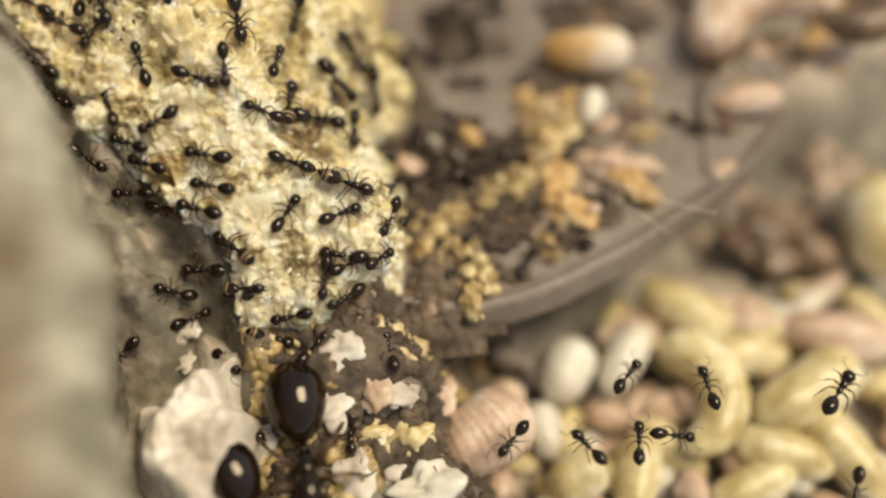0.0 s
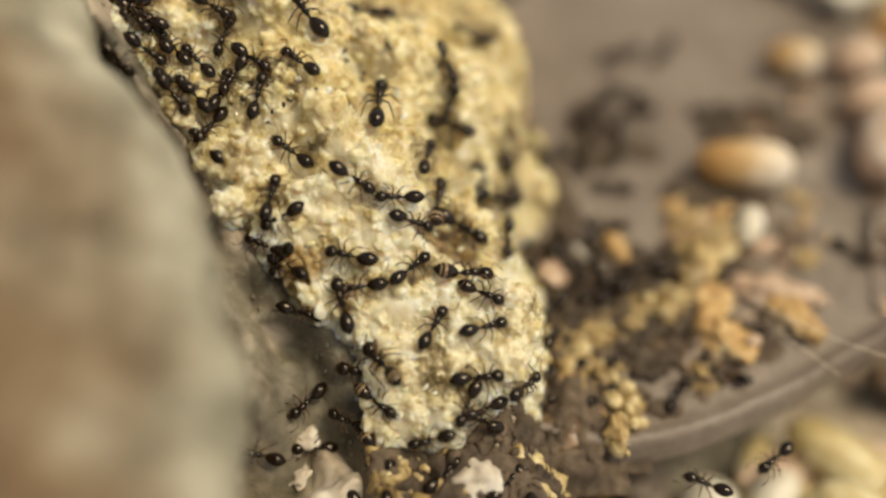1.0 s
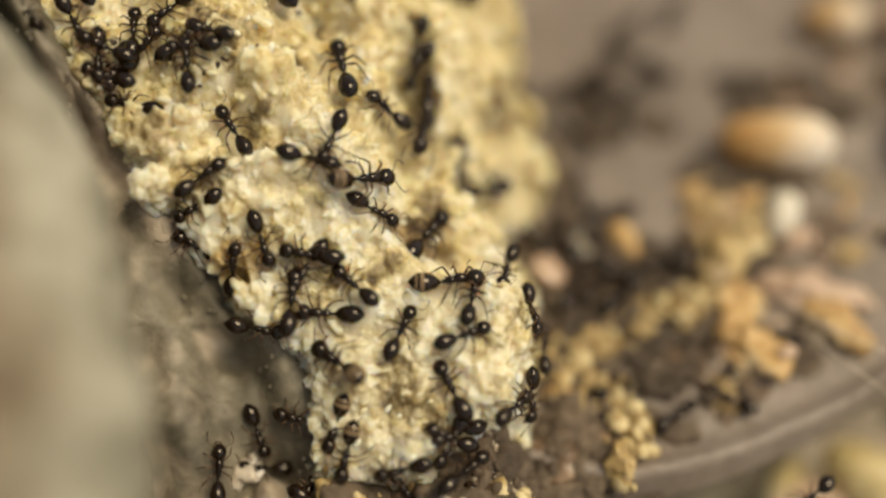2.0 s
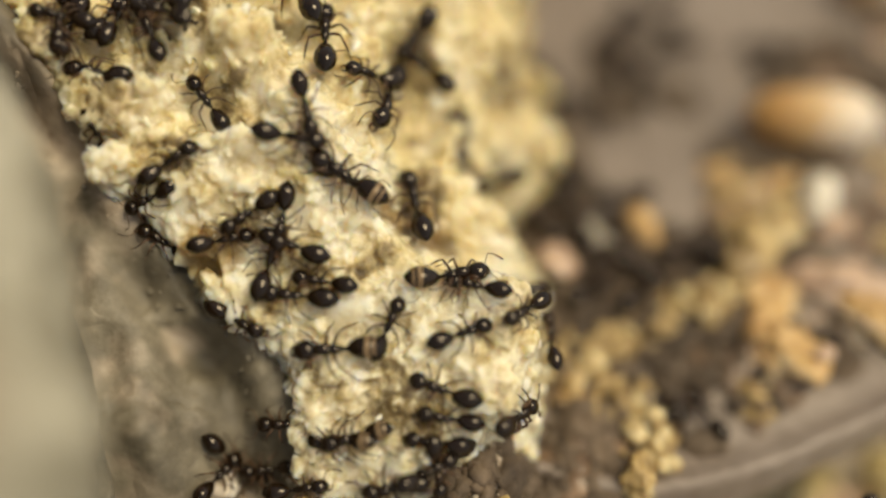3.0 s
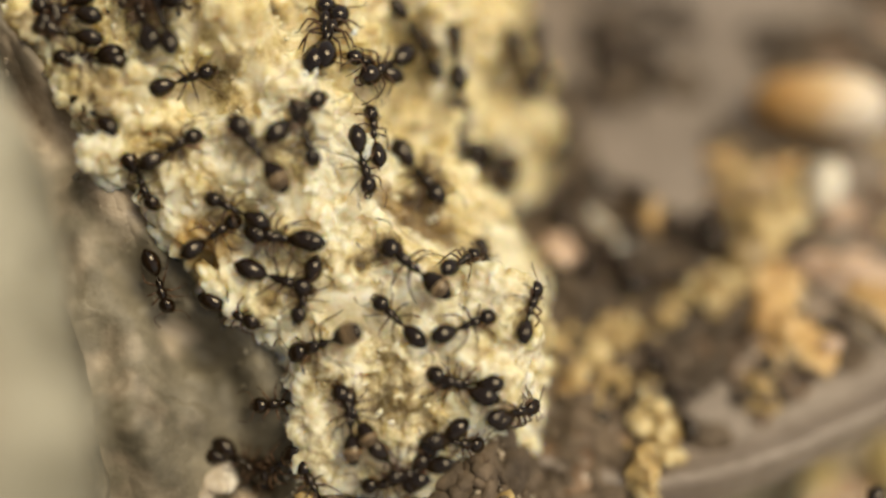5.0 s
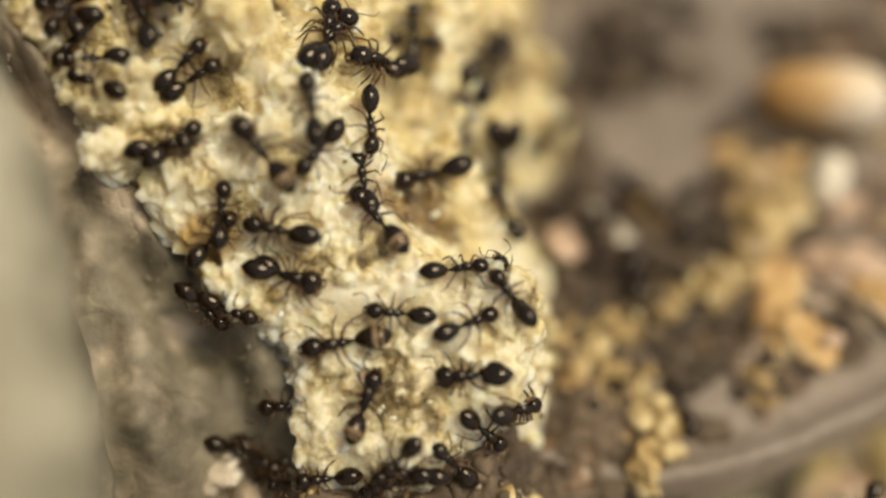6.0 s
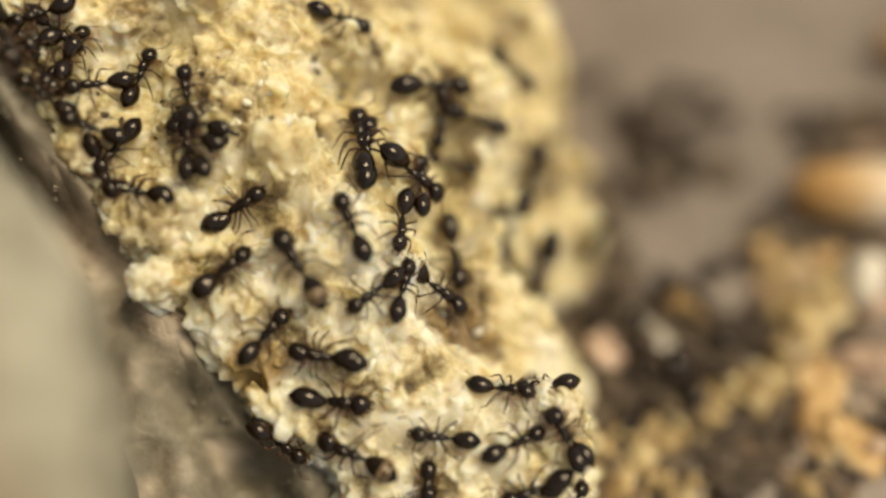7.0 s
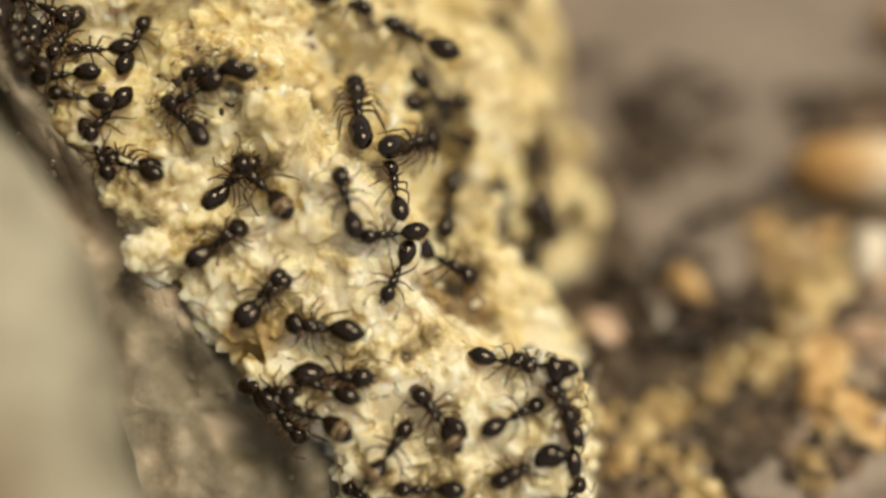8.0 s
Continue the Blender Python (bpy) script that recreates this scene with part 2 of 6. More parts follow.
def kernel_material(tree, s):
    """Orange at its blunt end, whitish towards the other."""
    co = tree.nodes.new("ShaderNodeTexCoord")
    sep = tree.nodes.new("ShaderNodeSeparateXYZ")
    tree.links.new(co.outputs["Object"], sep.inputs[0])
    n = grain_noise(tree, 0.5, 4.0)
    along = node(tree, "ShaderNodeMath")
    along.operation = "MULTIPLY_ADD"
    along.inputs[1].default_value = 160.0
    tree.links.new(sep.outputs[0], along.inputs[0])
    tree.links.new(n.outputs[0], along.inputs[2])
    c = ramp(tree, along.outputs[0], (0.18, (0.44, 0.25, 0.08)), (0.42, (0.56, 0.37, 0.165)), (0.62, (0.68, 0.54, 0.36)), (0.9, (0.74, 0.66, 0.54)))
    tree.links.new(c.outputs[0], s.inputs["Base Color"])
    s.inputs["Roughness"].default_value = 0.35
    fleshy(s, 0.4, 0.6)
    bumped(tree, s, grain_noise(tree, 1.2, 3.0).outputs[0], 0.12, 0.6)


def larva_material(low, mid, high, sss=0.4, rough=0.3):
    def build(tree, s):
        n = grain_noise(tree, 0.35, 4.0)
        c = ramp(tree, n.outputs[0], (0.32, low), (0.5, mid), (0.66, high))
        tree.links.new(c.outputs[0], s.inputs["Base Color"])
        s.inputs["Roughness"].default_value = rough
        fleshy(s, sss, 0.6)
        bumped(tree, s, grain_noise(tree, 1.5, 3.0).outputs[0], 0.08, 0.6)
    return build


def ant_material(dark, light, rough):
    def build(tree, s):
        n = grain_noise(tree, 2.5, 4.0)
        c = ramp(tree, n.outputs[0], (0.35, dark), (0.7, light))
        tree.links.new(c.outputs[0], s.inputs["Base Color"])
        s.inputs["Roughness"].default_value = rough
        s.inputs["Specular IOR Level"].default_value = 0.5
        s.inputs["Specular Tint"].default_value = (1.0, 0.90, 0.76, 1)
        bumped(tree, s, grain_noise(tree, 9.0, 3.0).outputs[0], 0.004, 0.5)
    return build


PILE = material("crumbly_pile", pile_material)
EGG = material("waxy_grain", egg_single_material)
LEAF = material("dry_leaf", leaf_material)
SOIL = material("dark_soil", soil_material)
DIRT = material("grey_brown_dirt", dirt_material)
KERNEL = material("orange_white_kernel", kernel_material)
ROCK = material("lichen_stone", rock_material)
CREAM = material("cream_flesh", larva_material((0.38, 0.27, 0.095), (0.64, 0.53, 0.27), (0.84, 0.78, 0.56)))
YELLOW = material("yellow_crumb", larva_material((0.12, 0.072, 0.026), (0.44, 0.31, 0.125), (0.74, 0.62, 0.35), 0.3, 0.45))
ORANGE = material("orange_kernel", larva_material((0.36, 0.20, 0.07), (0.58, 0.38, 0.15), (0.76, 0.62, 0.40), 0.3, 0.45))
PINK = material("pinkish_pupa", larva_material((0.36, 0.23, 0.14), (0.58, 0.42, 0.30), (0.76, 0.63, 0.50), 0.3, 0.4))
WHITE = material("white_husk", larva_material((0.52, 0.45, 0.33), (0.72, 0.67, 0.55), (0.84, 0.80, 0.70), 0.3, 0.4))
BROWN = material("brown_husk", larva_material((0.07, 0.04, 0.02), (0.16, 0.10, 0.055), (0.30, 0.20, 0.12), 0.0, 0.35))
CLAY = material("pale_clay", larva_material((0.36, 0.29, 0.21), (0.60, 0.53, 0.43), (0.80, 0.75, 0.65), 0.2, 0.7))
BODY = material("black_brown_chitin", ant_material((0.0035, 0.0020, 0.0010), (0.017, 0.0078, 0.0032), 0.10))
LIMB = material("brown_limb", ant_material((0.030, 0.015, 0.0075), (0.10, 0.052, 0.024), 0.3))
BAND = material("tan_band", ant_material((0.16, 0.10, 0.05), (0.34, 0.24, 0.13), 0.3))
HAIR = material("pale_fibre", larva_material((0.5, 0.4, 0.28), (0.66, 0.56, 0.42), (0.78, 0.70, 0.58), 0.0, 0.4))


# ---- builders ----
def mesh_of(name, verts, faces, mat, smooth=True):
    """A mesh from millimetres."""
    me = bpy.data.meshes.new(name)
    me.from_pydata((np.asarray(verts, float) * MM).tolist(), [], [tuple(int(i) for i in f) for f in faces])
    me.materials.append(mat)
    if smooth:
        me.shade_smooth()
    return me


def from_bm(name, bm, mat):
    bmesh.ops.scale(bm, vec=(MM, MM, MM), verts=bm.verts)
    me = bpy.data.meshes.new(name)
    bm.to_mesh(me)
    bm.free()
    me.materials.append(mat)
    me.shade_smooth()
    return me


def part(name, data, parent, label="", at=None):
    ob = new(name, data)
    ob.parent = parent
    if at is not None:
        ob.matrix_basis = at
    return tagged(ob, label) if label else ob


def ball(bm, centre, radii, rings=10, segs=14, shape=None, turn=None):
    """An ellipsoid; shape(u) swells it along its x axis, u from -1 at the back to 1 in front."""
    base = bmesh.ops.create_uvsphere(bm, u_segments=segs, v_segments=rings, radius=1.0)["verts"]
    spin = Euler((0, radians(90), 0)).to_matrix()
    for v in base:
        p = spin @ v.co
        k = shape(p.x) if shape else 1.0
        q = Vector((p.x * radii[0], p.y * radii[1] * k, p.z * radii[2] * k))
        v.co = (turn @ q if turn else q) + Vector(centre)
    return base


def tube(bm, points, radii, segs=7):
    """A tapered tube through points."""
    points = [Vector(p) for p in points]
    loops = []
    for k, p in enumerate(points):
        d = (points[min(k + 1, len(points) - 1)] - points[max(k - 1, 0)]).normalized()
        a = d.orthogonal().normalized()
        b = d.cross(a)
        loops.append([bm.verts.new(p + radii[k] * (math.cos(2 * math.pi * s / segs) * a + math.sin(2 * math.pi * s / segs) * b)) for s in range(segs)])
    for one, two in zip(loops, loops[1:]):
        best = min(range(segs), key=lambda o: sum((one[s].co - two[(s + o) % segs].co).length for s in range(segs)))
        for s in range(segs):
            bm.faces.new((one[s], one[(s + 1) % segs], two[(s + 1 + best) % segs], two[(s + best) % segs]))
    bm.faces.new(reversed(loops[0]))
    bm.faces.new(loops[-1])
    bmesh.ops.recalc_face_normals(bm, faces=bm.faces)


def grid_mesh(name, xs, ys, height, mat):
    X, Y = np.meshgrid(xs, ys)
    Z = height(X, Y)
    n, m = X.shape
    i = np.arange(n * m).reshape(n, m)
    faces = np.stack([i[:-1, :-1], i[:-1, 1:], i[1:, 1:], i[1:, :-1]], -1).reshape(-1, 4)
    return mesh_of(name, np.stack([X, Y, Z], -1).reshape(-1, 3), faces, mat)


# ---- the ground ----
def soil_height(x, y):
    far = np.hypot(x, y)
    near = fade(60, 30, far)
    h = -9.6 + near * (0.9 * lumps(x, y, 6.0, 31.0) + 0.4 * lumps(x, y, 1.7, 32.0))
    bank = fade(9.0, 2.0, x + 0.25 * (y + 8)) * fade(-30, -16, y)
    rise = np.where((x < pile_left(y) + 1.5) | (y < -2.5), gully(x, y), -1.2)
    return h + (rise - h) * bank * near


_near = np.arange(-45, 45.01, 0.35)
_far = np.geomspace(46, 900, 12)
_axis = np.concatenate([-_far[::-1], _near, _far])
tagged(new("ground", grid_mesh("ground", _axis, _axis, soil_height, DIRT)), "grey-brown crumbly soil with loose grit", "soil", kind="structure")


def build_leaf():
    """A dry leaf whose lower rim is rolled up, with raised veins."""
    rim_x = np.array([-30, -12, 2, 7.5, 9.6, 12.9, 18.7, 22.9, 26.5, 30])
    rim_y = np.array([-3, -3.2, -4.2, -5.0, -4.6, -3.6, -1.2, 1.0, 3.2, 7.0])
    s = np.linspace(-30, 30, 260)
    d = np.concatenate([np.linspace(0, 2.0, 14), np.linspace(2.2, 42, 110)])
    S, D = np.meshgrid(s, d)
    X = S - 0.10 * D * fade(14, 30, S)
    Y = np.interp(S, rim_x, rim_y) * fade(40, 0, D) + (1 - fade(40, 0, D)) * 0 + D + 0.35 * lumps(S, D * 0, 3.0, 12.0) * fade(3, 0, D)
    lip = 0.75 * np.exp(-((D - 0.75) / 0.55) ** 2) - 1.3 * fade(0.55, 0.0, D)
    Z = leaf_height(X, Y) + lip
    n, m = X.shape
    top = np.stack([X, Y, Z], -1).reshape(-1, 3)
    under = top - (0, 0, 0.22)
    i = np.arange(n * m).reshape(n, m)
    q = np.stack([i[:-1, :-1], i[:-1, 1:], i[1:, 1:], i[1:, :-1]], -1).reshape(-1, 4)
    k = n * m
    edge = list(i[0, :]) + list(i[1:, -1]) + list(i[-1, -2::-1]) + list(i[-2:0:-1, 0])
    wall = [(edge[(a + 1) % len(edge)], edge[a], edge[a] + k, edge[(a + 1) % len(edge)] + k) for a in range(len(edge))]
    faces = [*map(tuple, q), *[tuple(f[::-1] + k) for f in q], *wall]
    return mesh_of("dry_leaf", np.concatenate([top, under]), faces, LEAF)


leaf = tagged(new("dry_leaf", build_leaf()), "dry taupe leaf with a rolled rim lying on soil", "leaf")
for _x0, _y0, _x1, _y1, _r in ((23.6, 3.6, 24.6, 14.0, 0.42), (24.6, 14.0, 27.5, 30.0, 0.42), (24.3, 11.0, 12.0, 20.5, 0.20), (24.9, 16.0, 14.0, 27.0, 0.20)):
    _bm = bmesh.new()
    _pts = [(_x0 + (_x1 - _x0) * _k / 20, _y0 + (_y1 - _y0) * _k / 20) for _k in range(21)]
    _pts = [(a + 0.25 * float(lumps(a, b, 4.0, 44.0)), b + 0.25 * float(lumps(a, b, 4.0, 45.0))) for a, b in _pts]
    tube(_bm, [(a, b, float(leaf_height(a, b)) - 0.35 * _r) for a, b in _pts], [_r * (1 - 0.3 * _k / 20) for _k in range(21)], 10)
    part("vein", from_bm("vein", _bm, LEAF), leaf)


def build_stone():
    """A weathered stone beside the pile: a rounded shoulder above an undercut face."""
    ys = np.linspace(-40, 40, 260)
    prof = [(-30, 16.8), (-24, 17.8), (-18, 18.5), (-13, 18.6), (-9, 18.3), (-6, 17.9), (-4, 17.4), (-2.6, 16.8), (-1.6, 16.1), (-0.8, 15.3), (-0.25, 14.5), (0, 13.5), (-0.1, 12.3),
            (-0.5, 10.9), (-1.1, 9.2), (-1.7, 7.0), (-2.2, 5.0), (-2.5, 2.0), (-2.5, 0.5), (-2.5, -4.0)]
    edge = np.interp(ys, [-40, -20, -15.4, -12, -7.4, -5, -2.6, 0, 3, 6.5, 14, 20, 40], [-6, -10.0, -10.9, -11.6, -11.5, -11.5, -11.8, -12.5, -14.1, -17.0, -21.5, -25, -37])
    px, pz = [p[0] for p in prof], [p[1] for p in prof]
    fine = np.linspace(0, len(prof) - 1, 110)
    ox, oz = np.interp(fine, range(len(prof)), px), np.interp(fine, range(len(prof)), pz)
    Yg, O = np.meshgrid(ys, ox, indexing="ij")
    Zg = np.broadcast_to(oz, O.shape).copy()
    wear = 0.7 * lumps(Yg, Zg + O * 0.6, 5.0, 51.0) + 0.45 * lumps(Yg, Zg + O * 0.6, 1.8, 52.0) + 0.5 * np.abs(lumps(Yg * 0.35, Zg * 0.7 + O, 1.5, 54.0)) + 0.14 * lumps(Yg, Zg + O * 0.6, 0.7, 53.0)
    Xg = edge[:, None] + O + wear * 0.8
    Zg = Zg + wear * 0.6 + 0.3 * Yg * fade(-1.0, 8.0, Zg)
    n, m = Xg.shape
    i = np.arange(n * m).reshape(n, m)
    q = np.stack([i[:-1, :-1], i[:-1, 1:], i[1:, 1:], i[1:, :-1]], -1).reshape(-1, 4)
    verts = np.stack([Xg, Yg, Zg], -1).reshape(-1, 3)
    b = len(verts)
    low = np.stack([Xg[:, 0], Yg[:, 0], np.full(n, -4.0)], -1)
    faces = [tuple(f) for f in q]
    faces += [(i[k, 0], i[k + 1, 0], b + k + 1, b + k) for k in range(n - 1)]
    faces += [tuple([*i[0, ::-1], b]), tuple([*i[-1, :], b + n - 1])]
    return mesh_of("stone", np.concatenate([verts, low]), faces, ROCK)


tagged(new("stone", build_stone()), "pale grey-green weathered stone standing beside the pile", "stone")


def build_clay():
    xs, ys = np.arange(-15, -3.5, 0.13), np.arange(-20, -3.5, 0.15)

    def height(x, y):
        r = np.hypot((x + 9.2 - 0.10 * (y + 12)) / 3.6, (y + 10.8) / 6.6) + 0.25 * lumps(x, y, 2.0, 61.0)
        return -1.0 + 4.3 * fade(1.05, 0.35, r) + 0.7 * lumps(x, y, 1.9, 62.0) + 0.35 * np.abs(lumps(x, y, 0.8, 63.0)) + 0.15 * lumps(x, y, 0.35, 64.0) - 14.0 * fade(0.85, 1.15, r)
    return grid_mesh("clay_lump", xs, ys, height, CLAY)


tagged(new("clay_lump", build_clay()), "pinkish cream lump of rough clay beside the stone", "clay")

# ---- the pile of brood and crumbs ----
FOCUS = (-5.0, 1.5, 6.4)


def unit_grain(segs, rings):
    v, f = [(0, 0, 1.0)], []
    for r in range(1, rings):
        for s in range(segs):
            a, b = math.pi * r / rings, 2 * math.pi * (s + 0.5 * (r % 2)) / segs
            v.append((math.sin(a) * math.cos(b), math.sin(a) * math.sin(b), math.cos(a)))
    v.append((0, 0, -1.0))
    for s in range(segs):
        f.append((0, 1 + s, 1 + (s + 1) % segs))
        f.append((len(v) - 1, len(v) - 1 - segs + (s + 1) % segs, len(v) - 1 - segs + s))
    for r in range(rings - 2):
        for s in range(segs):
            a, b, c, d = 1 + r * segs + s, 1 + r * segs + (s + 1) % segs, 1 + (r + 1) * segs + s, 1 + (r + 1) * segs + (s + 1) % segs
            f += [(a, c, b), (b, c, d)]
    return np.array(v), np.array(f)


def rough_unit(seed):
    """A crumb: a small ball with a lumpy outline."""
    bm = bmesh.new()
    bmesh.ops.create_icosphere(bm, subdivisions=2, radius=1.0)
    off = Vector((seed * 5.3, seed * 2.9, 1.7))
    v = np.array([tuple(q.co * (1 + 0.55 * noise.noise(q.co * 1.2 + off) + 0.22 * noise.noise(q.co * 2.4 + off))) for q in bm.verts])
    f = np.array([[q.index for q in t.verts] for t in bm.faces])
    bm.free()
    return v, f


def turns(count, rng):
    q = rng.randn(count, 4)
    q /= np.linalg.norm(q, axis=1)[:, None]
    w, x, y, z = q.T
    return np.stack([1 - 2 * (y * y + z * z), 2 * (x * y - z * w), 2 * (x * z + y * w), 2 * (x * y + z * w), 1 - 2 * (x * x + z * z), 2 * (y * z - x * w),
                     2 * (x * z - y * w), 2 * (y * z + x * w), 1 - 2 * (x * x + y * y)], -1).reshape(-1, 3, 3)


def strewn_arrays(centres, radii, rng, unit):
    v, f = unit
    count = len(centres)
    V = np.einsum("nij,nkj->nki", turns(count, rng), v[None] * radii[:, None, :]) + centres[:, None, :]
    F = f[None] + (np.arange(count) * len(v))[:, None, None]
    return V.reshape(-1, 3), F.reshape(-1, 3)


def strewn(name, centres, radii, mat, rng, segs=7, rings=5, unit=None):
    """Many small grains joined into one mesh."""
    return mesh_of(name, *strewn_arrays(centres, radii, rng, unit if unit else unit_grain(segs, rings)), mat)


def scatter_pile(count, rng, x0, x1, y0, y1):
    x, y = rng.uniform(x0, x1, count), rng.uniform(y0, y1, count)
    h = pile_height(x, y)
    thick = lumps(x, y, 1.5, 81.0) + 0.8 * lumps(x, y, 4.0, 82.0)
    keep = (h > 1.2) & (thick > rng.uniform(-1.2, 0.9, count))
    return x[keep], y[keep], h[keep]


def pile_lumps():
    """Crumbs and eggs half sunk in the pile, and knobs that overhang its broken edge."""
    rng = np.random.RandomState(3)
    x, y, h = scatter_pile(5200, rng, -23, 5, -8, 18)
    a = 0.14 + 0.60 * rng.rand(len(x)) ** 2.0
    r = np.stack([a, a * rng.uniform(0.55, 0.95, len(x)), a * rng.uniform(0.35, 0.65, len(x))], -1)
    yield strewn_arrays(np.stack([x, y, relief(x, y) - a * rng.uniform(0.0, 0.3, len(x))], -1), r, rng, rough_unit(1))
    x, y, h = scatter_pile(5200, rng, -23, 5, -8, 16)
    a = rng.uniform(0.08, 0.15, len(x))
    r = np.stack([a, a * rng.uniform(0.8, 1.0, len(x)), a * rng.uniform(1.4, 3.0, len(x))], -1)
    yield strewn_arrays(np.stack([x, y, relief(x, y) + rng.uniform(-0.06, 0.14, len(x))], -1), r, rng, unit_grain(8, 6))
    y = rng.uniform(-7, 18, 4200)
    x = pile_left(y) + rng.uniform(-0.6, 1.2, 4200)
    z = relief(x + 0.6, y)
    keep = (z > 1.5) & (lumps(x, y, 1.2, 86.0) > -0.6)
    x, y, z = x[keep], y[keep], z[keep]
    a = 0.14 + 0.42 * rng.rand(len(x)) ** 2
    z = np.maximum(relief(x, y), z - rng.uniform(0.1, 1.6, len(x)))
    yield strewn_arrays(np.stack([x, y, z], -1), np.stack([a, a * 0.85, a * 0.6], -1), rng, rough_unit(19))
    y = rng.uniform(-5, 30, 4600)
    x = pile_right(y) + rng.uniform(-3.2, 1.6, 4600)
    keep = (pile_height(x, y) > 0.8) & (lumps(x, y, 1.2, 87.0) > -0.3)
    x, y = x[keep], y[keep]
    a = 0.14 + 0.40 * rng.rand(len(x)) ** 2
    yield strewn_arrays(np.stack([x, y, relief(x, y) + 0.05 * a], -1), np.stack([a, a * 0.75, a * 0.8], -1), rng, rough_unit(23))
    x, y, h = scatter_pile(4000, rng, -28, 5, 14, 37)
    a = rng.uniform(0.2, 0.7, len(x))
    yield strewn_arrays(np.stack([x, y, relief(x, y)], -1), np.stack([a, a * 0.8, a * 0.7], -1), rng, rough_unit(5))


def build_pile():
    """The body and its crumbs, fused into one waxy mass."""
    v, u = np.meshgrid(np.arange(-10, 38, 0.12), np.linspace(0, 1, 230), indexing="ij")
    x = pile_left(v) - 1.7 + (pile_right(v) - pile_left(v) + 5.2) * u
    z = np.maximum(relief(x, v) - 9.0 * fade(0.6, 0.12, pile_height(x, v)), -4.0)
    n, m = x.shape
    i = np.arange(n * m).reshape(n, m)
    q = np.stack([i[:-1, :-1], i[:-1, 1:], i[1:, 1:], i[1:, :-1]], -1).reshape(-1, 4)
    k = n * m
    rim = list(i[0, :]) + list(i[1:, -1]) + list(i[-1, -2::-1]) + list(i[-2:0:-1, 0])
    walls = [(rim[(a + 1) % len(rim)], rim[a], rim[a] + k, rim[(a + 1) % len(rim)] + k) for a in range(len(rim))]
    top = np.stack([x, v, z], -1).reshape(-1, 3)
    low = top.copy()
    low[:, 2] = -5.0
    verts, faces, count = [top, low], [*q.tolist(), *(q[:, ::-1] + k).tolist(), *walls], 2 * k
    for V, F in pile_lumps():
        verts.append(V)
        faces += (F + count).tolist()
        count += len(V)
    raw = bpy.data.meshes.new("raw")
    raw.from_pydata(np.concatenate(verts).tolist(), [], faces)
    body = bpy.data.objects.new("raw", raw)
    scene.collection.objects.link(body)
    fuse = body.modifiers.new("fuse", "REMESH")
    fuse.mode, fuse.voxel_size, fuse.use_smooth_shade = "VOXEL", 0.072, True
    soft = body.modifiers.new("soft", "SMOOTH")
    soft.factor, soft.iterations = 0.5, 1
    me = bpy.data.meshes.new_from_object(body.evaluated_get(bpy.context.evaluated_depsgraph_get()))
    bpy.data.objects.remove(body)
    bpy.data.meshes.remove(raw)
    me.name = "food_mound"
    me.materials.clear()
    me.materials.append(PILE)
    me.transform(Matrix.Scale(MM, 4) @ Matrix.Translation(-Vector(FOCUS)))
    me.shade_smooth()
    return me


pile = tagged(new("food_mound", build_pile()), "heap of cream and yellow waxy grains covered with ants", "pile")
pile.location = Vector(FOCUS) * MM
cam.data.dof.use_dof = True
cam.data.dof.focus_object = pile
cam.data.dof.aperture_fstop = 6.8

_rng = np.random.RandomState(4)
BEADS = [mesh_of("grain", unit_grain(8, 6)[0] * r, unit_grain(8, 6)[1], EGG) for r in ((0.24, 0.12, 0.12), (0.19, 0.11, 0.11), (0.34, 0.15, 0.15), (0.16, 0.10, 0.10))]
_x, _y, _h = scatter_pile(1100, _rng, -19, 3, -4, 14)
for _k in range(min(150, len(_x))):
    part("grain", BEADS[_k % 4], pile, at=mm(_x[_k] - FOCUS[0], _y[_k] - FOCUS[1], float(relief(_x[_k], _y[_k])) + 0.06 - FOCUS[2], _rng.uniform(-40, 40), _rng.uniform(-40, 40), _rng.uniform(0, 360)))
_x, _y, _h = scatter_pile(4200, _rng, -20, 5, 1, 30)
_m = (lumps(_x, _y, 2.2, 85.0) > 0.30 + 1.2 * fade(11.0, 7.0, _y))
_x, _y = _x[_m], _y[_m]
_a = 0.06 + 0.20 * _rng.rand(len(_x)) ** 2
_bits = new("dark_bit", strewn("dark_bit", np.stack([_x, _y, relief(_x, _y) + 0.02], -1) - FOCUS, np.stack([_a, _a * 0.8, _a * 0.5], -1), SOIL, _rng, unit=rough_unit(17)))
_bits.parent = pile
tagged(_bits, kind="stuff")


_x, _y = _rng.uniform(-3, 5, 5200), _rng.uniform(1.8, 12, 5200)
_m = (pile_height(_x, _y) > 0.5) & (_x > np.interp(_y, [1.8, 3, 12], [2.2, 0.5, -1.0])) & (lumps(_x, _y, 1.5, 84.0) > 0.05)
_x, _y = _x[_m], _y[_m]
_a = 0.07 + 0.26 * _rng.rand(len(_x)) ** 2
_bits = new("dark_bit", strewn("dark_bit", np.stack([_x, _y, relief(_x, _y) + 0.04], -1) - FOCUS, np.stack([_a, _a * 0.8, _a * 0.6], -1), SOIL, _rng, unit=rough_unit(21)))
_bits.parent = pile
tagged(_bits, kind="stuff")


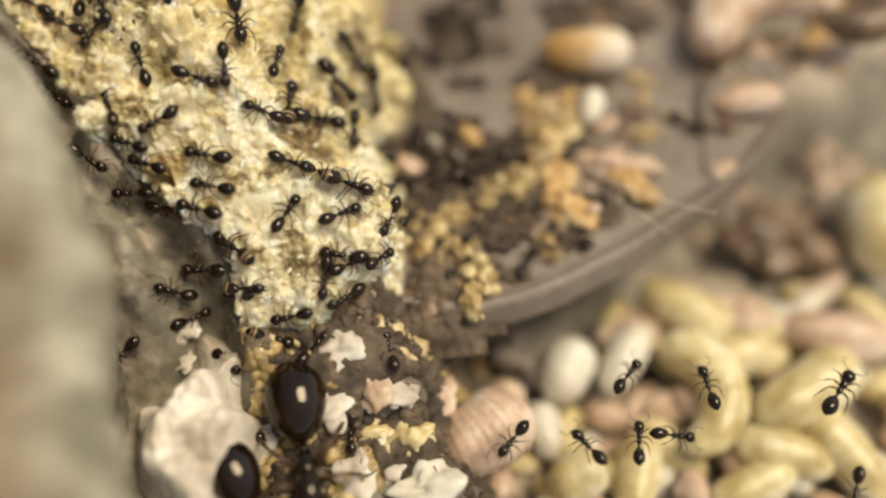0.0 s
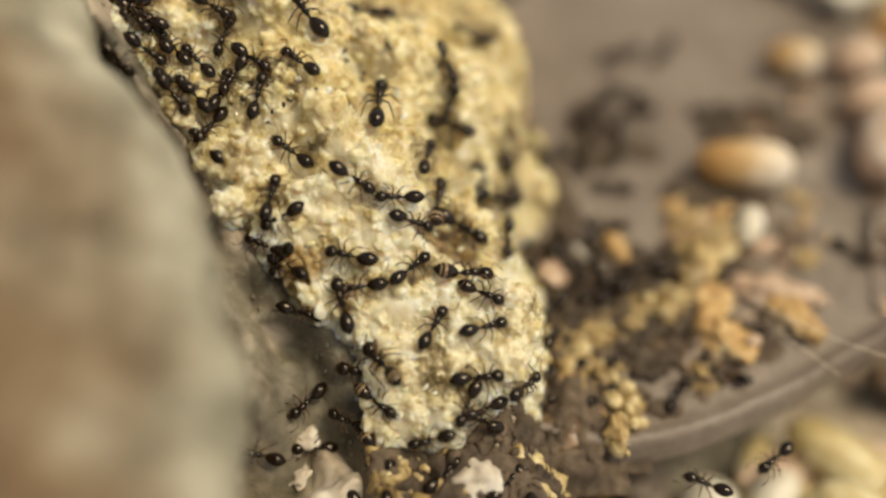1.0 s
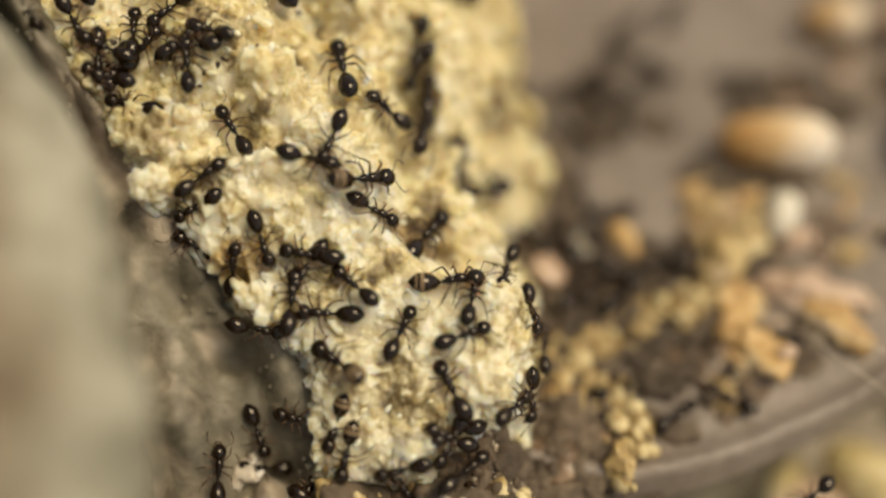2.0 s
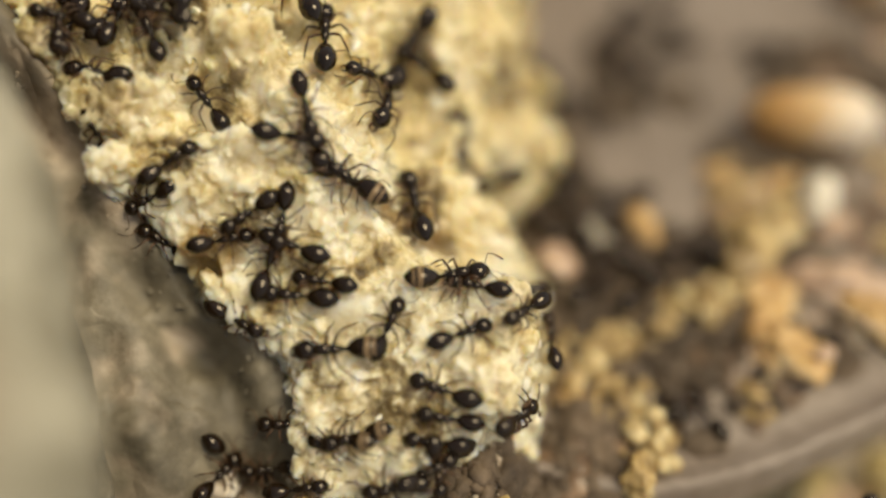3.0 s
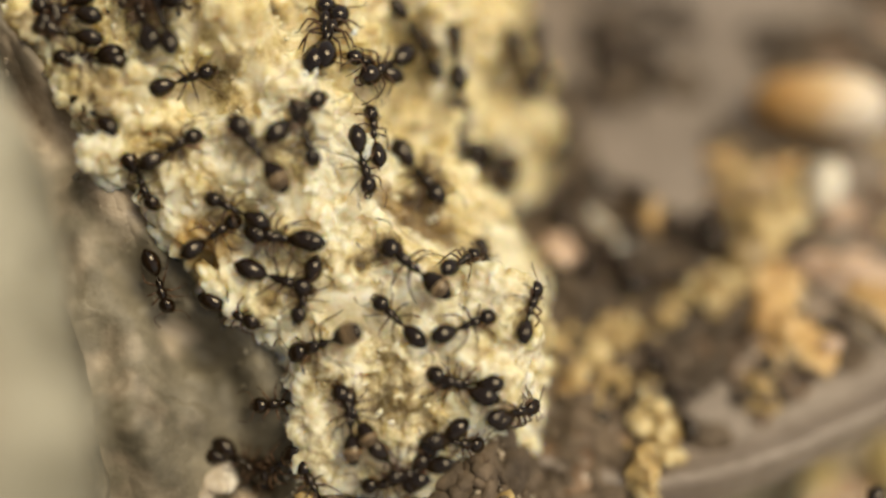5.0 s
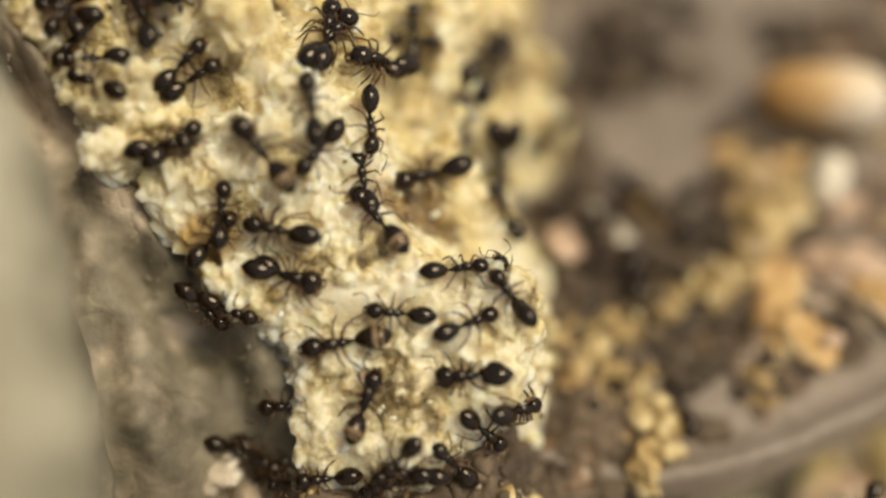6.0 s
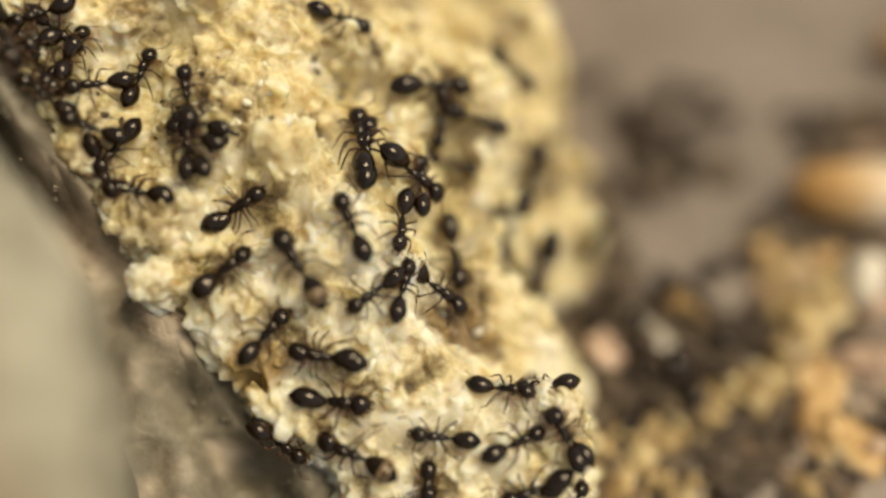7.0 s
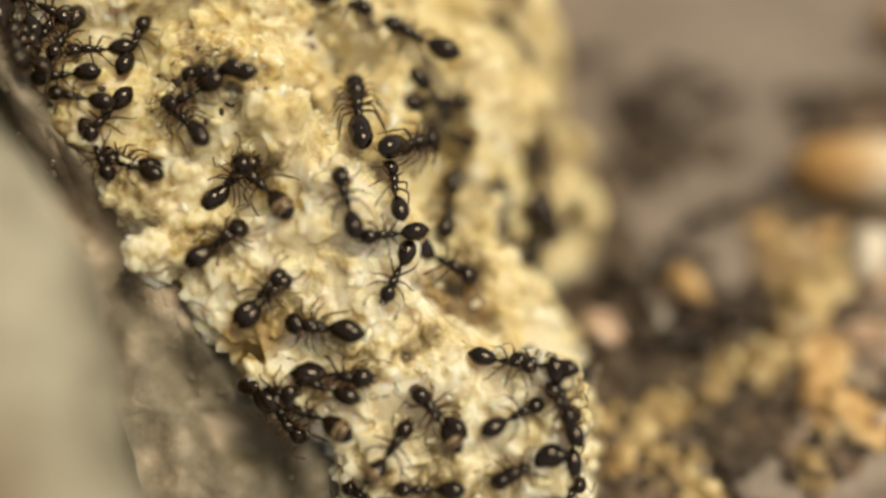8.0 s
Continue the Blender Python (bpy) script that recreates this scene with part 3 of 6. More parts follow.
# dark grit in the gully and round the pile's foot
def scatter_grit():
    rng = np.random.RandomState(5)
    x, y = rng.uniform(-24, 12, 16000), rng.uniform(-16, 22, 16000)
    left = (x > pile_left(y) - 1.8) & (x < pile_left(y) + 1.6) & (rng.rand(16000) < 0.6)
    foot = (y < -2.5 + 0.2 * x) & (y > -15) & (x > -8) & (x < 8) & (pile_height(x, y) < 2.2)
    keep = (left | foot) & (lumps(x, y, 1.4, 95.0) > -0.2)
    x, y = x[keep], y[keep]
    a = 0.03 + 0.15 * rng.rand(len(x)) ** 3
    z = soil_height(x, y) + 0.2
    return strewn("grit", np.stack([x, y, z], -1), np.stack([a, a * rng.uniform(0.6, 1, len(x)), a * rng.uniform(0.5, 0.9, len(x))], -1), DIRT, rng, unit=rough_unit(9))


def scatter_foot():
    rng = np.random.RandomState(8)
    x, y = rng.uniform(-6, 8, 2600), rng.uniform(-15, -1.5, 2600)
    keep = (pile_height(x, y) < 2.4) & (y < -1.5 - 0.25 * x) & (lumps(x, y, 2.0, 97.0) > -0.5)
    x, y = x[keep], y[keep]
    a = rng.uniform(0.15, 0.75, len(x)) ** 1.5
    z = soil_height(x, y) + 0.10
    r = np.stack([a, a * rng.uniform(0.6, 1, len(x)), a * rng.uniform(0.5, 0.9, len(x))], -1)
    dark = lumps(x, y, 2.4, 98.0) + rng.uniform(-0.5, 0.5, len(x)) > -0.3
    at = np.stack([x, y, z], -1)
    return strewn("dark_clod", at[dark], r[dark], SOIL, rng, unit=rough_unit(12)), strewn("foot_crumb", at[~dark], r[~dark], YELLOW, rng, unit=rough_unit(16))


def scatter_leaf_grit():
    rng = np.random.RandomState(6)
    x, y = rng.uniform(2.5, 21, 9000), rng.uniform(-5, 20, 9000)
    dense = fade(4.6, 1.0, np.abs(y - 5.0 - 0.25 * (x - 6))) * fade(15, 6, x) + 0.8 * fade(2.4, 0.8, np.hypot((x - 7.8) / 0.6, (y - 17) / 1.6)) + 0.35 * fade(2.6, 0.5, np.hypot(x - 12.0, y - 1.2)) + fade(2.5, 0.3, np.hypot(x - 5.4, y + 2.6)) + 0.8 * fade(3.6, 0.8, np.hypot(x - 18.5, y - 17)) + 0.9 * fade(2.6, 0.5, np.hypot(x - 5.0, y + 4.0)) + 0.4 * fade(4.0, 1.0, np.hypot(x - 7.0, y - 0.5))
    keep = (rng.rand(9000) < 0.9 * dense) & (pile_height(x, y) < 2.5) & (lumps(x, y, 1.6, 91.0) > -0.45)
    x, y = x[keep], y[keep]
    a = rng.uniform(0.15, 0.8, len(x)) ** 1.5
    return strewn("leaf_grit", np.stack([x, y, leaf_height(x, y) + 0.3 * a], -1), np.stack([a, a * rng.uniform(0.6, 1, len(x)), a * rng.uniform(0.5, 0.9, len(x))], -1), SOIL, rng, unit=rough_unit(10))


def build_bank():
    """Crumbly dirt banked between the stone and the pile."""
    v, u = np.meshgrid(np.arange(-11, 17, 0.13), np.linspace(0, 1, 60), indexing="ij")
    a, b = rock_edge(v) - 5.0, pile_left(v) + 1.6
    x = a + (np.maximum(b, a + 2.0) - a) * u
    z = gully(x, v) + 0.05 + 0.5 * np.abs(lumps(x, v, 1.9, 101.0)) + 0.16 * np.abs(lumps(x, v, 0.7, 102.0)) + 0.08 * lumps(x, v, 0.33, 103.0) - 0.3
    n, m = x.shape
    i = np.arange(n * m).reshape(n, m)
    faces = np.stack([i[:-1, :-1], i[:-1, 1:], i[1:, 1:], i[1:, :-1]], -1).reshape(-1, 4)
    return mesh_of("dirt_bank", np.stack([x, v, z], -1).reshape(-1, 3), faces, DIRT)


tagged(new("dirt_bank", build_bank()), "grey-brown crumbly dirt banked between stone and pile", "dirt", kind="structure")
tagged(new("grit", scatter_grit()), "grey-brown dirt crumbs in the gap beside the pile", "grit", kind="stuff")
_clods, _crumbs = scatter_foot()
tagged(new("dark_clod", _clods), "brown soil crumbs at the foot of the pile", "soil crumb", kind="stuff")
tagged(new("foot_crumb", _crumbs), "yellow crumbs fallen to the foot of the pile", "crumb", kind="stuff")
tagged(new("leaf_grit", scatter_leaf_grit()), "dark soil crumbs scattered on the leaf", "grit", kind="stuff")


def soil_or_shade_patch(x0, y0, rx, ry, thick, seed, under=leaf_height, label="thin dark spread of soil and painted shade on the leaf"):
    """A thin dark spread with a ragged outline: soil, and shade put in as colour."""
    xs, ys = np.arange(x0 - rx * 1.4, x0 + rx * 1.4, 0.16), np.arange(y0 - ry * 1.4, y0 + ry * 1.4, 0.16)

    def height(x, y):
        r = np.hypot((x - x0) / rx, (y - y0) / ry) + 0.32 * lumps(x, y, 1.9, seed) + 0.18 * lumps(x, y, 0.8, seed + 1)
        return under(x, y) - 0.35 + (thick + 0.35) * fade(1.0, 0.55, r) + 0.35 * np.abs(lumps(x, y, 1.1, seed + 2)) * fade(1.0, 0.6, r) + 0.15 * lumps(x, y, 0.4, seed + 3) - 0.6 * fade(0.95, 1.1, r)
    return tagged(new("soil_patch", grid_mesh("soil_patch", xs, ys, height, SOIL)), label, "soil", "soil spread on the leaf")


soil_or_shade_patch(0.2, -7.6, 6.0, 2.6, 0.5, 231.0, soil_height, "dark crumbly soil at the foot of the pile")
soil_or_shade_patch(-4.2, -6.4, 2.6, 1.6, 0.4, 241.0, soil_height, "dark crumbly soil at the foot of the pile")
soil_or_shade_patch(3.0, -12.0, 4.0, 2.4, 0.4, 251.0, soil_height, "dark crumbly soil at the foot of the pile")
soil_or_shade_patch(5.9, 5.0, 3.8, 2.8, 0.8, 111.0)
soil_or_shade_patch(12.6, 2.9, 2.0, 1.3, 0.5, 121.0)
soil_or_shade_patch(15.5, 6.6, 2.6, 2.0, 0.4, 171.0)
soil_or_shade_patch(10.0, -2.2, 1.8, 1.2, 0.3, 181.0)
soil_or_shade_patch(16.6, 1.4, 1.8, 1.0, 0.3, 261.0)
soil_or_shade_patch(18.4, 3.4, 2.2, 1.5, 0.3, 271.0)
soil_or_shade_patch(5.6, -2.6, 2.6, 2.2, 0.5, 131.0)
soil_or_shade_patch(16.2, 11.6, 3.6, 1.7, 0.3, 141.0)
soil_or_shade_patch(8.0, 17.6, 1.5, 3.6, 0.3, 151.0)
soil_or_shade_patch(5.4, 11.5, 1.6, 3.4, 0.4, 191.0)
soil_or_shade_patch(11.3, 15.8, 1.9, 1.3, 0.2, 201.0)
# soil that also paints in the shade left of the kernel
soil_or_shade_patch(13.4, 12.0, 2.3, 1.9, 0.3, 211.0)
soil_or_shade_patch(4.6, -4.6, 2.4, 1.6, 0.4, 221.0)
soil_or_shade_patch(20.5, 16.6, 2.4, 2.0, 0.3, 161.0)


# ---- larvae, pupae, kernels and crumbs ----
def ground_level(x, y):
    return float(max(leaf_height(x, y) if y > np.interp(x, [-30, 7.5, 12.9, 18.7, 26.5, 30], [-3, -4.6, -3, -0.5, 4.5, 12]) else soil_height(np.array([x]), np.array([y]))[0], soil_height(np.array([x]), np.array([y]))[0]))


def grub_mesh(name, length, width, bend, mat, seed, rings=True):
    """A fat grub, bent by so many degrees, with shallow rings along it."""
    bm = bmesh.new()
    rng = random.Random(seed)
    steps = 26
    total = radians(bend)
    pts, rad = [], []
    x = y = 0.0
    a = -total / 2
    for k in range(steps + 1):
        u = k / steps
        body = max(0.0, 1 - abs(2 * u - 1) ** 3.2) ** 0.5
        taper = 0.82 + 0.30 * u
        ring = 1 + (0.045 * math.cos(u * 2 * math.pi * 11) if rings else 0) + rng.uniform(-0.012, 0.012)
        pts.append((x, y, 0))
        rad.append(max(0.02 * width, 0.5 * width * body * taper * ring))
        x += length / steps * math.cos(a)
        y += length / steps * math.sin(a)
        a += total / steps
    mx, my = sum(p[0] for p in pts) / len(pts), sum(p[1] for p in pts) / len(pts)
    tube(bm, [(p[0] - mx, p[1] - my, 0) for p in pts], rad, 16)
    return from_bm(name, bm, mat)


def grub(name, label, category, x, y, length, width, angle, mat, bend=0, tilt=0, lift=0.0, group="", rings=True):
    ob = new(name, grub_mesh(name, length, width, bend, mat, round(x * 7 + y * 13), rings))
    ob.matrix_world = mm(x, y, ground_level(x, y) + 0.46 * width + lift, 0, tilt, angle)
    return tagged(ob, label, category, group)


def clump(name, label, category, x, y, size, mat, seed, flat=0.7, lift=0.0, angle=0.0, group=""):
    """A crumbly lump: a ball pushed out and in by noise."""
    bm = bmesh.new()
    bmesh.ops.create_icosphere(bm, subdivisions=4, radius=1.0)
    off = Vector((seed * 3.1, seed * 1.7, seed * 0.9))
    for v in bm.verts:
        k = 1 + 0.75 * noise.noise(v.co * 1.2 + off) + 0.34 * noise.noise(v.co * 2.4 + off) + 0.10 * noise.noise(v.co * 7 + off)
        v.co = Vector((v.co.x * size[0], v.co.y * size[1], v.co.z * size[1] * flat)) * (0.5 * k)
    ob = new(name, from_bm(name, bm, mat))
    ob.matrix_world = mm(x, y, ground_level(x, y) + 0.22 * size[1] * flat + lift, 0, 0, angle)
    return tagged(ob, label, category, group)


BROOD = "brood lying on the soil"
grub("larva", "fat pale yellow larva lying on soil below the leaf rim", "larva", 22.1, -2.7, 6.7, 3.4, -37, CREAM, 12, 0, 2.0, BROOD)
grub("pupa", "oval white pupa lying among larvae", "pupa", 13.4, -6.3, 4.7, 3.4, 60, WHITE, 0, 0, 1.6, BROOD, False)
grub("pupa", "oval white pupa lying among larvae", "pupa", 17.3, -5.9, 5.4, 2.7, 55, WHITE, 10, 0, 1.6, BROOD, False)
grub("larva", "curled cream larva lying among others", "larva", 21.6, -9.1, 10.6, 3.4, 95, CREAM, 190, 0, 1.4, BROOD)
grub("larva", "fat pale yellow larva lying on soil", "larva", 28.5, -9.5, 8.4, 4.0, 25, CREAM, 25, 0, 1.6, BROOD)
grub("larva", "round pale yellow larva on soil", "larva", 36.9, 1.8, 7.3, 5.4, 80, CREAM, 20, 0, 1.5, BROOD)
grub("pupa", "pinkish white pupa among larvae", "pupa", 8.9, -8.6, 4.5, 2.9, 80, PINK, 0, 0, 1.6, BROOD, False)
grub("pupa", "white pupa among larvae", "pupa", 11.4, -10.0, 4.0, 2.5, 100, WHITE, 0, 0, 1.5, BROOD, False)
grub("larva", "pinkish plump larva among others", "larva", 7.1, -10.9, 6.2, 4.7, 30, PINK, 30, 0, 1.0, BROOD)
grub("pupa", "round pale pupa among larvae", "pupa", 12.8, -13.4, 3.8, 3.2, 20, CREAM, 0, 0, 1.4, BROOD, False)
clump("crumb", "dirty white crumb on soil", "crumb", 3.4, -14.6, (3.6, 2.2), WHITE, 74, 0.8, -0.2, 10)
grub("larva", "yellow larva among others", "larva", 26.2, -13.2, 6.7, 3.1, 160, CREAM, 40, 0, 1.2, BROOD)
grub("larva", "yellow larva among others", "larva", 30.1, -13.6, 6.7, 3.4, 120, CREAM, 60, 0, 1.2, BROOD)
grub("larva", "yellow larva among others", "larva", 24.0, -14.7, 6.2, 2.9, 20, CREAM, 35, 0, 1.0, BROOD)
grub("larva", "pale larva among others", "larva", 16.6, -13.7, 6.0, 2.8, 70, CREAM, 25, 0, 1.0, BROOD)
grub("larva", "pale larva among others", "larva", 19.3, -11.8, 5.6, 2.5, 140, CREAM, 30, 0, 0.6, BROOD)
grub("larva", "pale larva among others", "larva", 24.5, -6.2, 6.2, 2.9, 15, CREAM, 40, 0, 0.8, BROOD)
grub("larva", "pinkish larva among others", "larva", 31.9, -5.5, 7.8, 3.6, -15, PINK, 25, 0, 0.8, BROOD)
clump("crumb", "dirty white crumb at the foot of the pile", "crumb", 0.9, -8.7, (3.0, 2.0), PINK, 71, 0.8, -0.3, 75)
clump("crumb", "dirty cream crumb at the foot of the pile", "crumb", 2.6, -11.8, (2.8, 2.2), CREAM, 73, 0.8, -0.3, 30)
clump("crumb", "dirty cream crumb at the foot of the pile", "crumb", -0.7, -6.7, (2.8, 2.4), CLAY, 72, 0.8, -0.5, 20)
clump("crumb", "dirty cream crumb at the foot of the pile", "crumb", -1.5, -9.5, (3.4, 2.2), CLAY, 80, 0.7, -0.3, 40)
clump("crumb", "dirty cream crumb at the foot of the pile", "crumb", 0.6, -11, (2.6, 2), CREAM, 81, 0.7, -0.3, 0)
clump("crumb", "dirty cream crumb at the foot of the pile", "crumb", -0.6, -13.4, (3, 2.2), CLAY, 82, 0.7, -0.3, 70)
clump("crumb", "dirty cream crumb at the foot of the pile", "crumb", 1.6, -13, (2.4, 1.8), CLAY, 83, 0.7, -0.3, 20)
clump("crumb", "dirty cream crumb at the foot of the pile", "crumb", 2.2, -9.2, (2.4, 1.8), CLAY, 84, 0.7, -0.3, -30)
clump("crumb", "dirty cream crumb at the foot of the pile", "crumb", -5.6, -10.6, (2.6, 2), CLAY, 85, 0.7, -0.3, 10)
clump("crumb", "dirty cream crumb at the foot of the pile", "crumb", 4.6, -9, (2.6, 2), PINK, 86, 0.7, -0.3, 50)
clump("crumb", "dirty cream crumb at the foot of the pile", "crumb", -3.6, -8.4, (2.4, 1.8), YELLOW, 87, 0.7, -0.3, 0)
clump("soil_clod", "taupe soil clod under the leaf rim", "clod", 10.5, -4.4, (3.0, 2.8), LEAF, 4, 0.9, 1.2)
clump("husk", "dark brown husk on soil beside the leaf", "husk", 30.3, 1.9, (6.6, 5.4), BROWN, 6, 0.7, 0.6)
clump("leaf_scrap", "pale scrap of dry leaf on soil", "leaf scrap", 26.1, -3.5, (5.0, 2.2), PINK, 8, 0.35, 2.4, -20)
clump("leaf_scrap", "pinkish brown scrap under the leaf rim", "leaf scrap", 18.4, -3.5, (3.6, 2.2), PINK, 9, 0.4, 1.8, 20)

for k, (x, y, a, b, turn) in enumerate([(-9.6, -4.4, 1.5, 1.2, 80), (-8.7, -5.6, 1.6, 1.3, 20), (-9.9, -6.2, 1.3, 1.0, 50)]):
    clump("clay_crumb", "pinkish cream crumb of clay in the gap beside the stone", "clay", x, y, (a, b), CLAY, 90 + k * 1.7, 0.7, 0.1, turn, "clay crumbs beside the stone")

ON_LEAF = "kernels and pupae on the leaf"
grub("kernel", "plump orange kernel with a white end on the leaf", "kernel", 17.1, 13.6, 6.2, 3.2, -6, KERNEL, 14, 0, 0, ON_LEAF, False)
grub("pupa", "short white pupa standing on the leaf", "pupa", 16.7, 9.2, 2.8, 1.7, 70, WHITE, 10, 0, 0.2, ON_LEAF, False)
clump("crumb", "orange brown crumb on the leaf", "crumb", 13.6, 3.6, (3.2, 2.0), ORANGE, 61, 0.9, 0.1, 60)
clump("crumb", "orange brown crumb on the leaf", "crumb", 14.4, 1.7, (3.0, 2.0), ORANGE, 62, 0.9, 0.1, -60)
clump("crumb", "pinkish white crumb on the leaf", "crumb", 17.2, 5.0, (5.0, 1.9), PINK, 63, 0.9, 0.1, -12)
clump("crumb", "orange brown crumb on the leaf", "crumb", 18.3, 3.2, (3.4, 1.8), ORANGE, 64, 0.9, 0.1, -60)
# a pale bead modelled in place of a glint
grub("pupa", "small pale bead standing in for a glint on the leaf", "pupa", 15.4, 1.3, 1.0, 0.7, 20, PINK, 0, 0, 0.9, ON_LEAF, False)
grub("larva", "large pinkish larva curled on the leaf edge", "larva", 29.5, 15.2, 13.0, 4.2, 200, PINK, 150, 0, 0.4, ON_LEAF)
grub("larva", "brown curled larva beyond the leaf", "larva", 36.0, 13.2, 8.0, 2.6, 20, BROWN, 170, 0, 2.4, ON_LEAF)
grub("pupa", "beige oval pupa on the leaf", "pupa", 27.2, 8.7, 5.0, 2.2, 5, PINK, 0, 0, 0, ON_LEAF, False)
grub("kernel", "pinkish kernel on the leaf", "kernel", 26.6, 22.6, 3.8, 2.8, 20, PINK, 0, 0, 0, ON_LEAF, False)
grub("kernel", "orange kernel on the leaf", "kernel", 22.2, 22.6, 3.6, 2.6, -15, KERNEL, 0, 0, 0, ON_LEAF, False)
grub("kernel", "pinkish kernel on the leaf", "kernel", 26.6, 18.8, 4.2, 3.0, 10, PINK, 0, 0, 0, ON_LEAF, False)
grub("kernel", "orange kernel on the leaf", "kernel", 30.0, 25.5, 4.6, 3.4, 30, KERNEL, 0, 0, 0, ON_LEAF, False)
grub("pupa", "small tan pupa beside the pile", "pupa", 8.4, 7.8, 2.4, 1.3, 115, ORANGE, 10, 0, 0, ON_LEAF, False)
clump("white_flake", "white crumbly flake beside the pile", "flake", 6.7, 6.9, (2.6, 1.1), WHITE, 11, 0.8, 0.3, -42)
clump("white_flake", "dull white flake among soil crumbs", "flake", 4.3, 5.6, (1.7, 1.4), PINK, 13, 0.8, 1.0, -50)
clump("pale_pebble", "large pale pinkish pebble lying beyond the leaf", "pebble", 30.0, 33.0, (14, 9), WHITE, 12, 0.6, 0, 10)

CRUMBS = "yellow crumbs beside the pile"
for k, (x, y, a, b, turn) in enumerate([(6.6, 1.6, 2.0, 1.3, -20), (4.7, 0.5, 1.7, 1.1, 40), (6.1, 0.2, 1.6, 1.0, 10), (11.0, 4.3, 2.0, 1.2, 80),
                                         (12.4, 4.9, 3.0, 1.6, 20)]):
    clump("crumb", "yellow crumbly crumb on the leaf", "crumb", x, y, (a, b), YELLOW, 20 + k * 3.7, 0.8, 0.1, turn, CRUMBS)
for k, (x, y, a, b, turn) in enumerate([(13.0, 7.2, 3.4, 2.2, 75), (14.6, 8.2, 2.2, 1.7, 20), (7.3, -0.9, 2.2, 1.0, -40), (8.2, -2.3, 1.9, 1.2, -85), (6.9, -3.9, 1.4, 2.3, 0),
                                         (8.0, -4.6, 1.0, 1.9, 10)]):
    clump("crumb", "yellow crumbly crumb on the leaf", "crumb", x, y, (a, b), YELLOW, 31 + k * 2.9, 0.85, 0.1, turn, CRUMBS)


def scatter_yellow():
    rng = np.random.RandomState(12)
    x, y = rng.uniform(3.0, 16.5, 5000), rng.uniform(-5, 10, 5000)
    ridge = np.interp(x, [3, 5, 8.5, 12, 14.2, 16.5], [1.0, 1.6, 3.3, 5.0, 8.2, 9.5])
    near = fade(1.5, 0.2, np.abs(y - ridge)) + fade(1.4, 0.3, np.abs(x - 7.4 + 0.15 * (y + 2))) * fade(1.0, 0.0, y) + fade(1.6, 0.4, np.hypot(x - 14, y - 2.6))
    keep = (rng.rand(5000) < 0.26 * near) & (pile_height(x, y) < 2.0)
    x, y = x[keep], y[keep]
    a = 0.12 + 0.46 * rng.rand(len(x)) ** 2.2
    z = leaf_height(x, y) + rng.uniform(0.1, 0.9, len(x))
    shapes = [mesh_of("crumb", *rough_unit(14 + k), YELLOW) for k in range(4)]
    for k in range(len(x)):
        ob = new("crumb", shapes[k % 4])
        ob.matrix_world = mm(x[k], y[k], z[k], rng.uniform(0, 360), 0, rng.uniform(0, 360)) @ Matrix.Diagonal((a[k], a[k] * rng.uniform(0.6, 1), a[k] * rng.uniform(0.5, 0.9), 1))
        tagged(ob, "small yellow crumb strewn on the leaf", "crumb", CRUMBS)


scatter_yellow()
for k, (x, y, a, b, turn) in enumerate([(4.6, 4.6, 2.2, 1.6, 0), (12.3, 1.4, 2.8, 1.6, 60), (6.8, 4.6, 2.4, 1.5, 30), (8.3, 5.2, 2.2, 1.5, 15), (5.8, -2.4, 2.4, 1.8, 30), (4.4, -3.6, 2.2, 2.0, 0), (19.0, 17.0, 3.4, 2.4, -30)]):
    clump("soil_clod", "dark brown soil clod on the leaf", "clod", x, y, (a, b), BROWN, 40 + k, 0.5, 0.0, turn, "clods on the leaf")

# a second layer of brood fills the gaps between the large larvae
_place = random.Random(11)
for k in range(120):
    x, y = _place.uniform(6, 38), _place.uniform(-19, -1)
    if y > np.interp(x, [4, 9.6, 18.7, 26.5, 34], [-6, -5.5, -2.5, 0.0, 6.0]):
        continue
    grub("larva", "small pale yellow larva between larger ones", "larva", x, y, _place.uniform(2.2, 5.0), _place.uniform(1.3, 2.4), _place.uniform(0, 360), (PINK, CREAM, WHITE, CREAM)[k % 4], _place.uniform(0, 90), 0, _place.uniform(-0.2, 0.7), BROOD)


_place = random.Random(23)
for k in range(96):
    cx, cy, sx, sy = ((15.5, 4.5, 2.4, 2.6), (9.0, 6.5, 2.4, 1.8), (23.5, 19.5, 3.2, 3.0), (14.0, 9.5, 1.8, 1.6), (19.5, 9.0, 2.4, 2.4), (12.0, 0.0, 2.4, 1.8), (6.4, 2.4, 1.6, 2.4), (9.5, 3.6, 2.6, 2.0))[k % 8]
    x, y = _place.gauss(cx, sx * 0.6), _place.gauss(cy, sy * 0.6)
    mat, label = ((BROWN, "dark brown scrap on the leaf"), (ORANGE, "orange brown scrap on the leaf"), (BROWN, "dark brown scrap on the leaf"), (PINK, "dull pinkish scrap on the leaf"), (YELLOW, "yellowish scrap on the leaf"))[k % 5]
    a = _place.uniform(0.6, 2.0)
    clump("scrap", label, "scrap", x, y, (a, a * _place.uniform(0.45, 0.9)), mat, 200 + k * 1.3, 0.6, -0.05, _place.uniform(0, 180), "scraps on the leaf")


